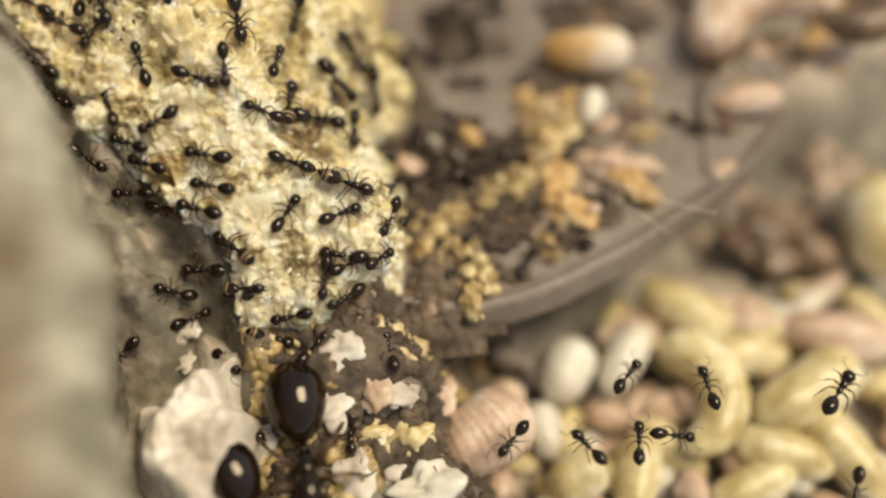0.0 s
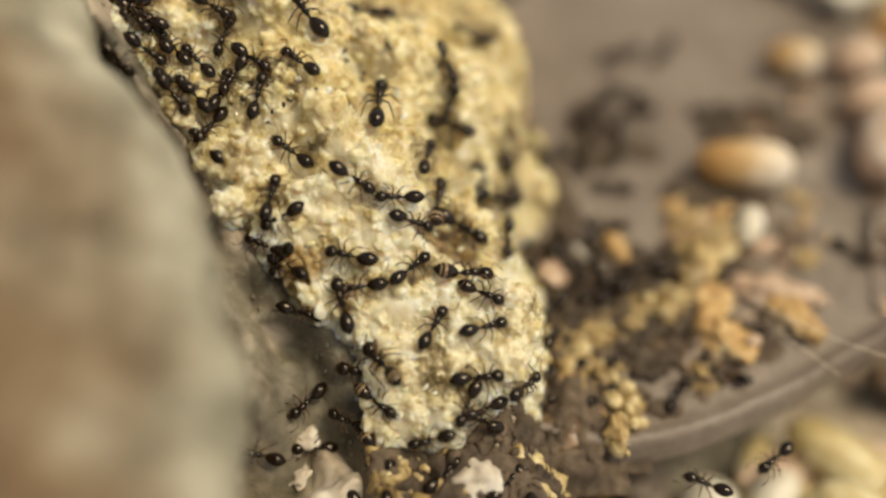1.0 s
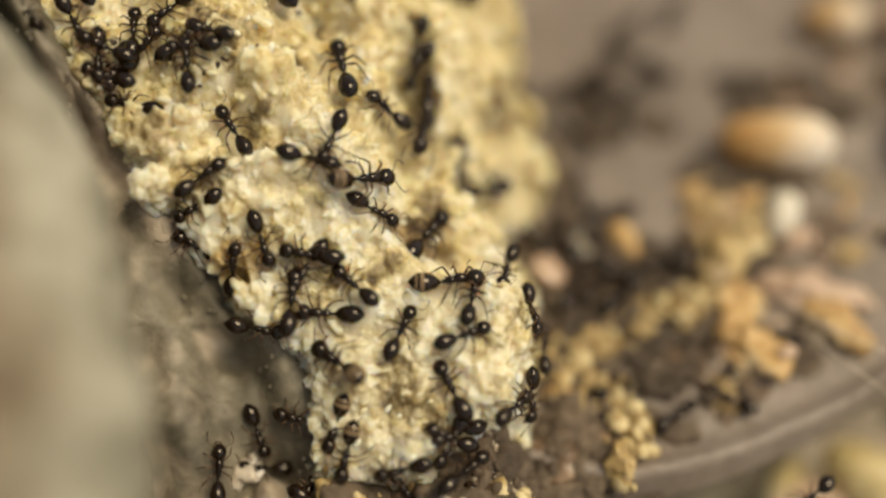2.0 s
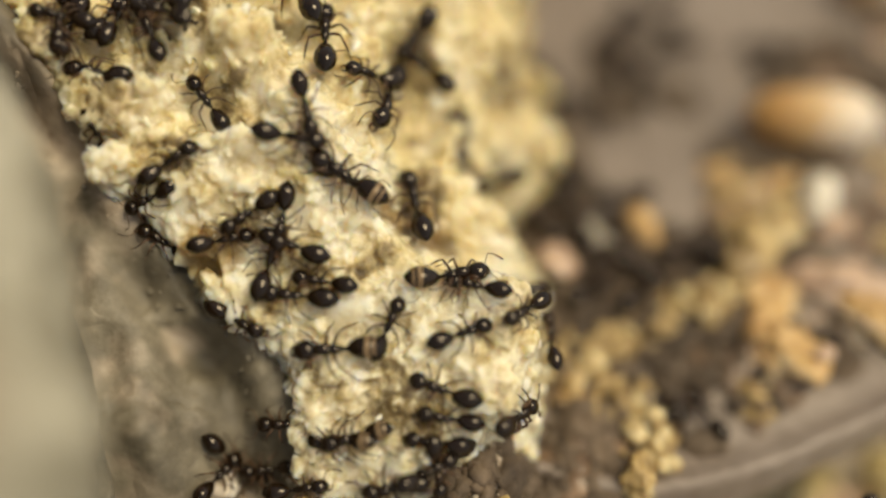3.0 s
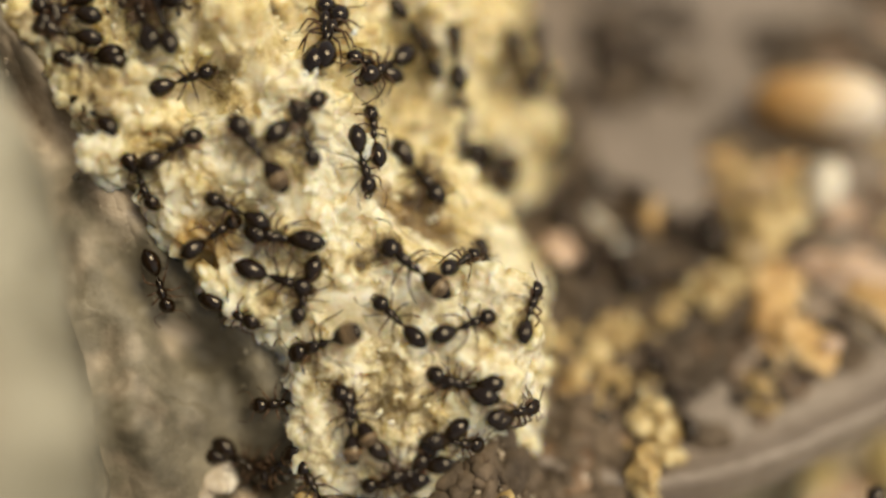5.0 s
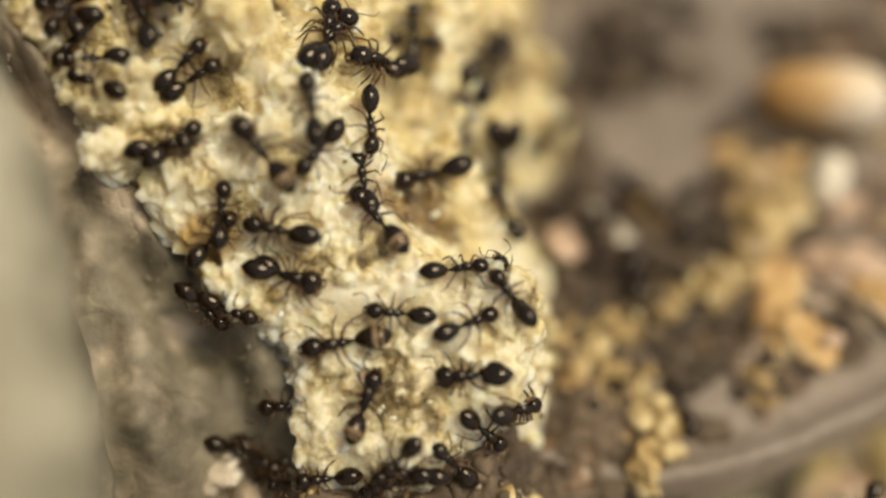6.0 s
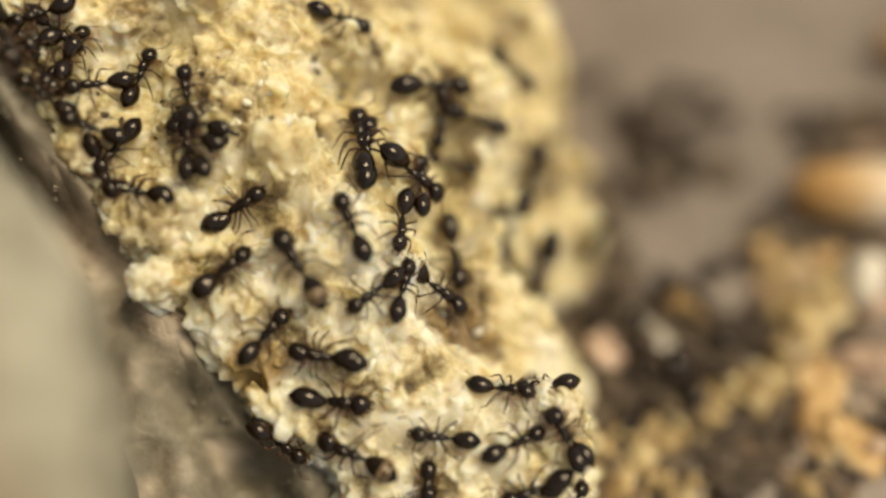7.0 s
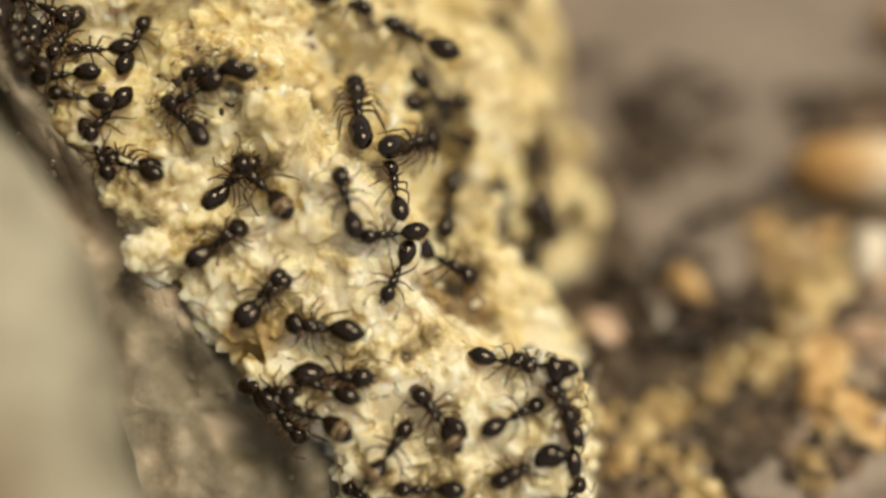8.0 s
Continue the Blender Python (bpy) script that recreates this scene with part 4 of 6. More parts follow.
# litter beyond the leaf
_place = random.Random(31)
for k in range(64):
    x, y = _place.uniform(21.5, 40), _place.uniform(3, 24)
    if x < 24 + 0.25 * (y - 4):
        continue
    mat, label = ((BROWN, "dark brown husk scrap in the litter"), (PINK, "dull pinkish scrap in the litter"), (LEAF, "taupe leaf scrap in the litter"), (BROWN, "dark brown husk scrap in the litter"), (ORANGE, "orange brown scrap in the litter"), (PINK, "dull pinkish scrap in the litter"))[k % 6]
    a = _place.uniform(1.4, 4.2)
    clump("scrap", label, "scrap", x, y, (a, a * _place.uniform(0.4, 0.8)), mat, 300 + k * 1.7, 0.5, -0.05, _place.uniform(0, 180), "scraps in the litter")


def fibre(points, radius):
    bm = bmesh.new()
    tube(bm, points, [radius] * len(points), 6)
    ob = new("fibre", from_bm("fibre", bm, HAIR))
    return tagged(ob, "thin pale plant fibre lying across the leaf", "fibre")


fibre([(14.6 + 0.86 * k, 4.2 - 0.72 * k + 0.02 * k * k, 1.9 + 0.10 * k) for k in range(10)], 0.035)
fibre([(16.0 + 0.5 * k, 2.2 - 0.5 * k, 2.0) for k in range(8)], 0.03)


# ---- the ants ----
def ant_meshes(banded, plump=False):
    out = {}
    bm = bmesh.new()
    ball(bm, (0, 0, 0), (0.40, 0.355, 0.30), 14, 18, lambda u: 1.0 - 0.18 * max(0, u) ** 2 + 0.05 * max(0, -u))
    for s in (-1, 1):
        ball(bm, (0.06, 0.285 * s, 0.10), (0.075, 0.04, 0.06), 6, 8)
    out["head"] = from_bm("head", bm, BODY)
    for s, side in ((-1, "r"), (1, "l")):
        bm = bmesh.new()
        tube(bm, [(0, 0.12 * s, 0), (0.10, 0.15 * s, -0.02), (0.20, 0.07 * s, -0.04), (0.23, 0.01 * s, -0.04)], [0.06, 0.055, 0.035, 0.012], 7)
        out["mandible_" + side] = from_bm("mandible", bm, LIMB)
    bm = bmesh.new()
    ball(bm, (0.16, 0, 0.03), (0.34, 0.215, 0.21), 12, 14, lambda u: 1.0 - 0.10 * u * u)
    ball(bm, (-0.22, 0, -0.02), (0.27, 0.165, 0.165), 10, 14, lambda u: 1.0 + 0.08 * u)
    for s in (-1, 1):
        tube(bm, [(-0.36, 0.09 * s, 0.09), (-0.47, 0.12 * s, 0.16)], [0.03, 0.008], 6)
    out["thorax"] = from_bm("thorax", bm, BODY)
    bm = bmesh.new()
    ball(bm, (0.09, 0, 0.0), (0.09, 0.085, 0.12), 8, 10)
    ball(bm, (-0.09, 0, 0.0), (0.09, 0.105, 0.11), 8, 10)
    tube(bm, [(0.22, 0, -0.03), (0, 0, -0.03), (-0.2, 0, -0.02)], [0.05, 0.045, 0.06], 8)
    out["petiole"] = from_bm("petiole", bm, BODY)

    long, wide, deep = (0.66, 0.50, 0.46) if plump else (0.64, 0.41, 0.38)

    def drop(u):
        step = sum(0.030 / (1 + math.exp((u - e) * 60)) - 0.030 for e in (0.34, -0.06, -0.42))
        return (1.03 + step) * (1 if plump else (1 - max(0, -u) ** 2.2) ** 0.35) - 0.05 * max(0, u)
    bm = bmesh.new()
    ball(bm, (0, 0, 0), (long, wide, deep), 34, 22, drop)
    out["gaster"] = from_bm("gaster", bm, BODY)
    if banded:
        for key, u0, u1 in (("band_wide", -0.28, -0.04), ("band_narrow", -0.58, -0.46)):
            bm = bmesh.new()
            pts = [(long * (u0 + (u1 - u0) * k / 4), 0, 0) for k in range(5)]
            tube(bm, pts, [1.018 * wide * math.sqrt(1 - (p[0] / long) ** 2) * drop(p[0] / long) for p in pts], 20)
            for v in bm.verts:
                v.co.z *= deep / wide
            out[key] = from_bm(key, bm, BAND)
    for s, side in ((-1, "r"), (1, "l")):
        bm = bmesh.new()
        tube(bm, [(0, 0, 0), (0.05, 0.22 * s, 0.10), (0.13, 0.50 * s, 0.12)], [0.020, 0.018, 0.022], 6)
        tube(bm, [(0.13, 0.50 * s, 0.12), (0.30, 0.60 * s, 0.02), (0.52, 0.60 * s, -0.12), (0.66, 0.57 * s, -0.20), (0.74, 0.55 * s, -0.26)], [0.018, 0.019, 0.026, 0.032, 0.012], 6)
        out["antenna_" + side] = from_bm("antenna", bm, LIMB)
        for pair, knee, ankle, tip in (("front", (0.34, 0.50, 0.20), (0.66, 0.86, -0.32), (0.86, 1.0, -0.38)), ("middle", (-0.04, 0.60, 0.22), (-0.14, 1.06, -0.32), (-0.24, 1.28, -0.38)),
                                       ("hind", (-0.38, 0.58, 0.24), (-0.92, 0.92, -0.30), (-1.22, 1.02, -0.38))):
            bm = bmesh.new()
            k, a, t = [Vector((p[0] * 0.76, p[1] * s * 0.70, p[2])) for p in (knee, ankle, tip)]
            tube(bm, [(0, 0, 0), k * 0.5 + Vector((0, 0, 0.04)), k], [0.044, 0.055, 0.036], 7)
            tube(bm, [k, k * 0.5 + a * 0.5 + Vector((0, 0.02 * s, 0.02)), a], [0.032, 0.038, 0.024], 7)
            tube(bm, [a, a * 0.5 + t * 0.5, t], [0.020, 0.016, 0.012], 6)
            out["leg_%s_%s" % (pair, side)] = from_bm("leg", bm, LIMB)
    return out


STANCE = 0.44
HIPS = {"front": (0.30, 0.13), "middle": (0.06, 0.14), "hind": (-0.18, 0.13)}


def build_ant(meshes, label, bow, spread):
    """An ant on an empty at its feet; it looks along x."""
    root = new("ant", None)
    tagged(root, label, "ant", "ants on the pile")
    z = STANCE
    part("thorax", meshes["thorax"], root, at=mm(0.0, 0, z, 0, -4))
    head = part("head", meshes["head"], root, at=mm(0.78, 0, z - 0.02, 0, 18 + bow))
    for side in "rl":
        part("mandible", meshes["mandible_" + side], head, at=mm(0.32, 0, -0.08))
    for s, side in ((-1, "r"), (1, "l")):
        part("antenna", meshes["antenna_" + side], root, at=mm(0.98, 0.10 * s, z + 0.08, 0, 0, (bow * 0.8 - 6) * s))
    part("petiole", meshes["petiole"], root, at=mm(-0.58, 0, z - 0.06))
    gaster = part("gaster", meshes["gaster"], root, at=mm(-1.27, 0, z + 0.02, 0, 6 - bow * 0.6, bow * 0.7))
    for key in ("band_wide", "band_narrow"):
        if key in meshes:
            part(key, meshes[key], gaster, "tan band")
    for pair, (hx, hy) in HIPS.items():
        for s, side in ((-1, "r"), (1, "l")):
            part("leg", meshes["leg_%s_%s" % (pair, side)], root, at=mm(hx, hy * s, z - 0.06, 0, 0, spread * (s if pair != "middle" else -s)))
    return root


PLAIN_MESHES, BANDED_MESHES = ant_meshes(False), ant_meshes(True)
MODELS = [build_ant(PLAIN_MESHES, "glossy black-brown ant walking on the pile", 0, 0),
          build_ant(PLAIN_MESHES, "glossy black-brown ant feeding on the pile", 12, 12),
          build_ant(BANDED_MESHES, "dark brown ant with tan bands on its swollen gaster", -4, -8),
          build_ant(ant_meshes(False, True), "large glossy dark ant with a round swollen gaster", 0, 6)]


def stand(x, y, heading, lift=0.0, dip=0.0):
    """The pose of an ant that stands on the pile or the leaf at x, y millimetres and looks along heading."""
    e = 0.7
    hx = float(stand_height(x + e, y) - stand_height(x - e, y)) / (2 * e)
    hy = float(stand_height(x, y + e) - stand_height(x, y - e)) / (2 * e)
    up = Vector((-0.6 * hx, -0.6 * hy, 1)).normalized()
    around = [float(max(stand_height(x + 0.5 * i, y + 0.5 * j), relief(x + 0.5 * i, y + 0.5 * j) + 0.08)) for i in (-1, 0, 1) for j in (-1, 0, 1)]
    z = 0.45 * max(around) + 0.55 * sum(around) / 9 + lift
    a = radians(heading)
    ahead = Vector((math.cos(a), math.sin(a), 0))
    ahead = (ahead - up * ahead.dot(up)).normalized()
    side = up.cross(ahead)
    turn = Matrix((ahead, side, up)).transposed().to_4x4()
    return Matrix.Translation(Vector((x, y, z)) * MM) @ turn @ pose(0, 0, 0, 0, dip, 0)


def step_legs(thing, rows, phase):
    """Swing the legs of an ant in two tripods while it walks."""
    legs = [o for o in thing.children if o.name.startswith("leg")]
    pace, times, swing = 0.0, [], []
    for k in range(0, 41):
        t = 0.2 * k
        i = max(j for j in range(len(rows)) if rows[j][0] <= t)
        a, b = rows[i], rows[min(i + 1, len(rows) - 1)]
        speed = math.hypot(b[1] - a[1], b[2] - a[2]) / max(0.1, b[0] - a[0])
        pace += min(1.0, 0.25 + speed * 0.5) * 1.9
        times.append(t)
        swing.append((min(1.0, 0.15 + speed * 0.35), pace + phase))
    for n, leg in enumerate(legs):
        rest = leg.matrix_basis.copy()
        side = 1 if rest.translation.y > 0 else -1
        tripod = (n // 2 + n) % 2
        walk(leg, [(t, rest @ pose(0, 0, 0, 0, 0, 13 * side * amp * math.sin(ph + math.pi * tripod))) for t, (amp, ph) in zip(times, swing)])


def crawl(model, size, rows, lift=0.0, dip=0.0):
    thing = FLEET[model].pop()
    thing.scale = (size, size, size)
    walk(thing, [(t, stand(x, y, a, lift, dip)) for t, x, y, a in rows])
    way = sum(math.hypot(b[1] - a[1], b[2] - a[2]) for a, b in zip(rows, rows[1:]))
    if way > 2.0:
        step_legs(thing, rows, way * 7.0)


FLEET = {}
for _model, _count in ((0, 78), (1, 34), (2, 5), (3, 2)):
    FLEET[_model] = [MODELS[_model]] + [copy_thing(MODELS[_model], Matrix()) for _ in range(_count - 1)]


# ---- what moves ----
def motions():
    crawl(0, 0.86, [(0, -10.46, 8.19, 104), (0.5, -10.20, 7.90, 122), (1, -10.33, 8.06, 141), (2.5, -9.82, 7.75, 112), (3, -9.80, 7.81, 121), (3.5, -9.59, 7.63, 117), (4, -9.58, 7.68, 93), (4.5, -10.25, 8.02, 18), (6, -9.95, 7.97, 37), (7, -10.16, 7.96, 38), (8, -10.22, 7.95, 53)])
    crawl(0, 0.86, [(0, -12.03, 5.96, 96), (0.5, -10.91, 5.50, 97), (1, -11.03, 5.74, 76), (2.5, -10.79, 5.53, 33), (3, -10.78, 5.45, 37), (3.5, -10.69, 5.43, 36), (4, -10.53, 5.49, 35), (4.5, -10.44, 5.48, 30), (6, -10.50, 5.59, 40), (7, -10.41, 5.70, 39), (8, -10.46, 5.65, 37)])
    crawl(0, 0.92, [(0, -7.10, 6.61, -26), (0.5, -6.63, 6.22, -21), (1, -6.71, 6.11, -34), (2.5, -6.15, 5.98, -7), (3, -6.25, 5.99, -9), (3.5, -6.12, 5.88, -23), (4.5, -6.07, 6.34, 20), (5.25, -5.92, 6.48, 60), (6, -5.79, 6.71, 101), (6.5, -5.94, 6.70, 102), (7, -6.01, 7.01, 112), (7.5, -5.80, 6.77, 104), (8, -5.97, 6.80, 104)])
    crawl(1, 0.95, [(0, -7.37, 3.15, 163), (0.5, -7.20, 3.01, 170), (1, -7.30, 3.04, 166), (2.5, -6.59, 2.76, 172), (3, -6.66, 2.85, 157), (3.5, -6.46, 2.73, 174), (4, -6.85, 2.74, 175), (6, -7.13, 2.93, 167), (7, -7.28, 2.98, 171), (8, -7.23, 2.95, 170)])
    crawl(0, 0.86, [(0, -10.67, 3.37, 159), (0.5, -10.71, 3.28, 173), (1.5, -9.95, 2.88, 100), (2.5, -9.28, 2.74, 26), (3, -8.85, 3.00, 14), (3.5, -8.86, 3.02, 17), (4, -8.74, 3.02, 17), (4.5, -8.92, 3.01, 26), (6, -9.30, 2.91, 55), (7, -9.02, 3.73, 52), (8, -8.95, 4.00, 49)])
    crawl(0, 0.89, [(0, -7.28, 1.62, 162), (0.5, -6.77, 1.33, 171), (1.5, -6.78, 1.98, 211), (2.5, -6.76, 2.55, 252), (3, -6.81, 3.37, 260), (3.5, -6.99, 4.33, 288), (4.5, -4.22, 4.65, 294), (6, -3.92, 6.47, 286), (6.5, -3.94, 6.89, 300), (7, -4.40, 7.12, 263), (7.17, -4.28, 7.00, 206), (7.33, -4.16, 6.95, 148), (7.5, -4.05, 6.93, 91), (8, -4.51, 7.59, 104)])
    crawl(0, 0.98, [(0, -8.03, 0.74, 161), (0.5, -7.74, 0.99, 117), (2.5, -7.19, 1.62, 77), (3, -7.17, 2.48, 72), (3.5, -6.74, 3.19, 75), (4, -6.78, 2.98, 124), (4.5, -6.81, 2.71, 173), (6.5, -7.15, 2.97, 167), (7.5, -7.13, 2.84, 171), (8, -7.13, 2.84, 171)])
    crawl(0, 0.86, [(0, -2.96, 0.10, 54), (0.5, -2.69, 0.16, 57), (1, -2.75, 0.02, 61), (2.5, -2.60, 0.26, 66), (3, -2.83, 0.30, 68), (3.5, -2.89, 0.29, 99), (4, -2.74, 0.13, 99), (4.5, -2.72, 0.25, 111), (6, -2.84, 0.28, 174), (6.5, -2.94, 0.40, 176), (7, -3.01, 0.29, 172), (7.5, -3.02, 0.25, 136), (8, -3.02, 0.25, 136)])
    crawl(0, 0.86, [(0, 0.13, -0.40, 18), (0.5, 0.09, -0.17, 20), (1, -0.07, -0.28, 15), (2.5, 0.14, -0.14, 24), (3, -0.00, -0.10, 21), (3.5, 0.15, -0.12, 20), (4, 0.11, -0.11, 24), (4.5, 0.04, -0.07, 22), (6, 0.08, -0.08, 24), (6.5, 0.02, -0.03, 23), (7, 0.02, 0.05, 25), (7.5, 0.03, -0.05, 27), (8, 0.09, -0.08, 27)])
    crawl(2, 1.11, [(0, -6.21, -1.03, 144), (0.5, -5.52, -1.66, 152), (1, -5.40, -1.61, 136), (2.5, -5.21, -0.83, 166), (3, -5.09, -0.69, 183), (3.5, -5.02, -0.71, 192), (4, -5.12, -0.76, 181), (4.5, -5.39, -0.72, 191), (6, -4.88, -0.79, 190), (6.5, -5.35, -0.43, 179), (7, -6.08, 0.03, 152), (7.5, -7.45, 0.44, 152), (8, -7.45, 0.44, 152)])
    crawl(0, 1.00, [(0, -8.38, -1.69, 173), (0.5, -7.46, -2.14, 167), (2.5, -6.01, 1.23, 178), (3, -6.52, 1.10, 174), (3.17, -6.53, 1.08, 233), (3.33, -6.54, 1.09, 293), (3.5, -6.54, 1.06, 352), (4, -6.57, 1.12, 347), (4.5, -6.76, 1.25, 339), (6, -6.47, 1.39, 348), (7, -6.45, 1.45, 352), (8, -6.24, 1.27, 355)])
    crawl(0, 0.86, [(0, -1.35, -3.78, -100), (0.5, -1.40, -3.85, -111), (2.5, -0.84, -4.40, -99), (3.25, -1.52, -4.67, -42), (4, -2.22, -4.69, 16), (5, -2.50, -4.72, -57), (6, -2.78, -4.70, -130), (8, -3.48, -2.40, -182)])
    crawl(1, 0.86, [(0, 1.80, -2.37, 5), (0.17, 1.77, -2.38, 64), (0.33, 1.71, -2.35, 123), (0.5, 1.67, -2.35, 182), (0.67, 1.68, -2.42, 127), (0.83, 1.70, -2.48, 72), (1, 1.74, -2.53, 17), (2.5, 1.90, -2.43, 11), (3.5, 1.76, -2.49, 2), (4.5, 1.57, -2.58, -8), (6.5, 1.69, -2.60, -8), (8, 1.54, -2.45, 30)])
    crawl(0, 0.86, [(0, -6.32, -3.36, 165), (0.5, -7.43, -3.72, 158), (2.5, -7.16, -2.41, 174), (3, -7.02, -2.55, 181), (3.5, -7.09, -2.34, 180), (4, -7.10, -2.22, 182), (4.5, -7.19, -2.01, 188), (6, -7.02, -2.33, 183), (6.5, -7.00, -2.43, 192), (8, -7.09, 0.99, 158)])
    crawl(0, 0.86, [(0, -3.54, -5.07, -168), (0.5, -3.29, -5.22, -165), (1, -3.21, -5.19, -160), (2.5, -2.76, -5.10, -160), (3.5, -2.86, -5.11, -167), (4.5, -2.91, -4.97, -171), (6, -2.81, -5.19, -158), (8, -2.81, -5.18, -158)])
    crawl(0, 0.86, [(0, -9.22, -3.72, 17), (0.17, -9.36, -4.07, 72), (0.33, -9.48, -4.45, 126), (0.5, -9.58, -4.88, 181), (2.5, -8.77, -3.99, 177), (3.5, -7.15, -3.69, 207), (4, -7.35, -3.30, 233), (6, -6.78, -5.01, 186), (8, -6.77, -5.02, 186)])
    crawl(1, 0.86, [(0, -7.05, -6.76, -39), (0.5, -5.98, -7.04, 22), (1, -5.13, -6.91, 84), (3, -8.60, -4.09, 22), (4, -8.41, -3.66, 5), (6.5, -8.96, -3.65, -30), (8, -8.96, -3.66, -30)])
    crawl(2, 0.93, [(0, -4.45, -6.16, -15), (0.17, -4.87, -5.82, -75), (0.33, -5.29, -5.50, -135), (0.5, -5.71, -5.15, -194), (0.75, -5.62, -5.50, -124), (1, -5.54, -5.84, -54), (2, -4.94, -4.59, -109), (3, -4.31, -3.52, -164), (4, -4.51, -3.17, -217), (6, -3.74, -2.53, -290), (8, -3.05, 0.10, -236)])
    crawl(1, 0.86, [(0, -10.28, -2.81, 166), (0.83, -9.85, -2.92, 217), (1.67, -9.33, -3.10, 268), (2.5, -8.89, -3.24, 319), (3.5, -9.45, -3.78, 318), (6, -7.83, -3.81, 325), (8, -8.36, 0.19, 296)])
    crawl(0, 0.86, [(0, -6.17, -10.58, -42), (3.5, -5.91, -4.96, 26), (4.33, -5.78, -4.98, 79), (5.17, -5.64, -5.01, 132), (6, -5.50, -5.04, 186), (6.5, -5.39, -4.65, 187), (8, -4.89, -4.66, 187)])
    crawl(0, 0.90, [(0, -0.60, -11.51, -94), (0.5, 0.23, -9.17, -25), (1, 0.99, -6.93, 44), (3.5, -1.56, -4.42, 17), (6, 0.54, -3.43, -36), (6.5, 0.71, -3.60, -43), (8, 0.70, -3.57, -43)])
    crawl(0, 0.86, [(0, -13.23, -5.92, -133), (0.83, -12.22, -5.52, -187), (1.67, -11.02, -5.11, -240), (2.5, -10.10, -4.27, -294), (4.5, -8.42, -3.88, -353), (5.17, -8.38, -4.19, -412), (5.83, -8.33, -4.53, -472), (6.5, -8.27, -4.83, -531), (8, -7.15, -3.01, -531)])
    crawl(0, 0.86, [(0, -14.55, 10.11, 152), (0.5, -13.79, 8.78, 108), (1, -14.57, 8.28, 130), (2.5, -14.14, 8.45, 172), (3.5, -13.87, 8.35, 170), (6.5, -13.82, 8.19, 184), (7.5, -13.97, 8.15, 157), (8, -13.96, 8.13, 157)])
    crawl(0, 0.86, [(0, -12.16, 11.05, 103), (0.5, -11.70, 11.24, 126), (1, -11.63, 10.33, 72), (2.5, -11.65, 9.85, 104), (3.5, -11.65, 9.58, 111), (6, -11.71, 9.62, 99), (7.5, -11.80, 9.54, 131), (8, -11.80, 9.52, 131)])
    crawl(0, 0.86, [(0, -11.96, 2.38, 176), (1.25, -10.09, 3.19, 237), (2.5, -7.92, 3.37, 298), (2.75, -8.08, 3.52, 257), (3, -8.26, 3.67, 217), (3.5, -8.24, 3.80, 214), (4, -8.24, 3.70, 217), (4.83, -8.55, 3.66, 165), (5.67, -8.86, 3.62, 112), (6.5, -9.16, 3.54, 60), (7.5, -8.79, 3.87, 49), (8, -8.78, 3.87, 49)])
    crawl(0, 0.86, [(0, -13.66, 3.87, -48), (1, -14.44, 8.80, -123), (2.5, -14.88, 9.54, -97), (4, -14.78, 9.75, -104), (5.25, -14.77, 9.77, -153), (6.5, -14.82, 9.89, -203), (7, -15.47, 10.16, -201), (7.5, -15.46, 10.18, -222), (8, -15.73, 10.20, -193)])
    crawl(1, 1.12, [(0, 0.26, 8.85, -39), (0.25, 0.22, 8.73, -106), (0.5, 0.18, 8.66, -173), (0.67, 0.35, 8.59, -116), (0.83, 0.52, 8.60, -59), (1, 0.69, 8.64, -2), (2.5, 1.28, 8.61, 7), (3, 1.51, 8.51, 12), (3.5, 1.62, 8.36, 8), (4, 1.44, 8.55, 9), (5, 1.32, 8.38, -37), (6, 1.20, 8.23, -84), (7, 1.15, 8.12, -82), (8, 0.79, 8.22, -78)])
    crawl(0, 1.11, [(0, -0.76, 5.93, -12), (0.17, -0.94, 5.85, 47), (0.33, -1.10, 5.72, 107), (0.5, -1.28, 5.63, 166), (0.67, -1.20, 5.59, 220), (0.83, -1.12, 5.58, 275), (1, -1.04, 5.55, 330), (1.75, -1.45, 5.06, 394), (2.5, -1.85, 4.57, 459), (3, -2.16, 5.39, 465), (4, -2.32, 5.68, 503), (4.25, -1.99, 5.88, 432), (4.5, -1.68, 5.96, 361), (5, -1.72, 5.94, 307), (5.5, -1.76, 5.90, 253), (6, -1.80, 5.89, 199), (6.5, -1.99, 6.18, 254), (7, -2.37, 7.20, 280), (7.5, -2.72, 7.60, 283), (8, -2.54, 8.18, 260)])
    crawl(0, 0.86, [(0, -2.39, 2.32, -25), (0.5, -3.62, 2.97, -1), (1, -3.81, 2.57, 40), (1.75, -4.53, 2.03, 107), (2.5, -5.24, 1.38, 174), (3, -5.49, 1.63, 169), (3.17, -5.46, 1.59, 111), (3.33, -5.41, 1.57, 53), (3.5, -5.38, 1.53, -4), (3.75, -5.40, 1.42, -61), (4, -5.42, 1.28, -117), (4.5, -5.69, 0.66, -125), (5.5, -6.13, 1.03, -67), (6.5, -6.58, 1.43, -10), (7.5, -6.29, 1.25, -13), (8, -6.29, 1.25, -13)])
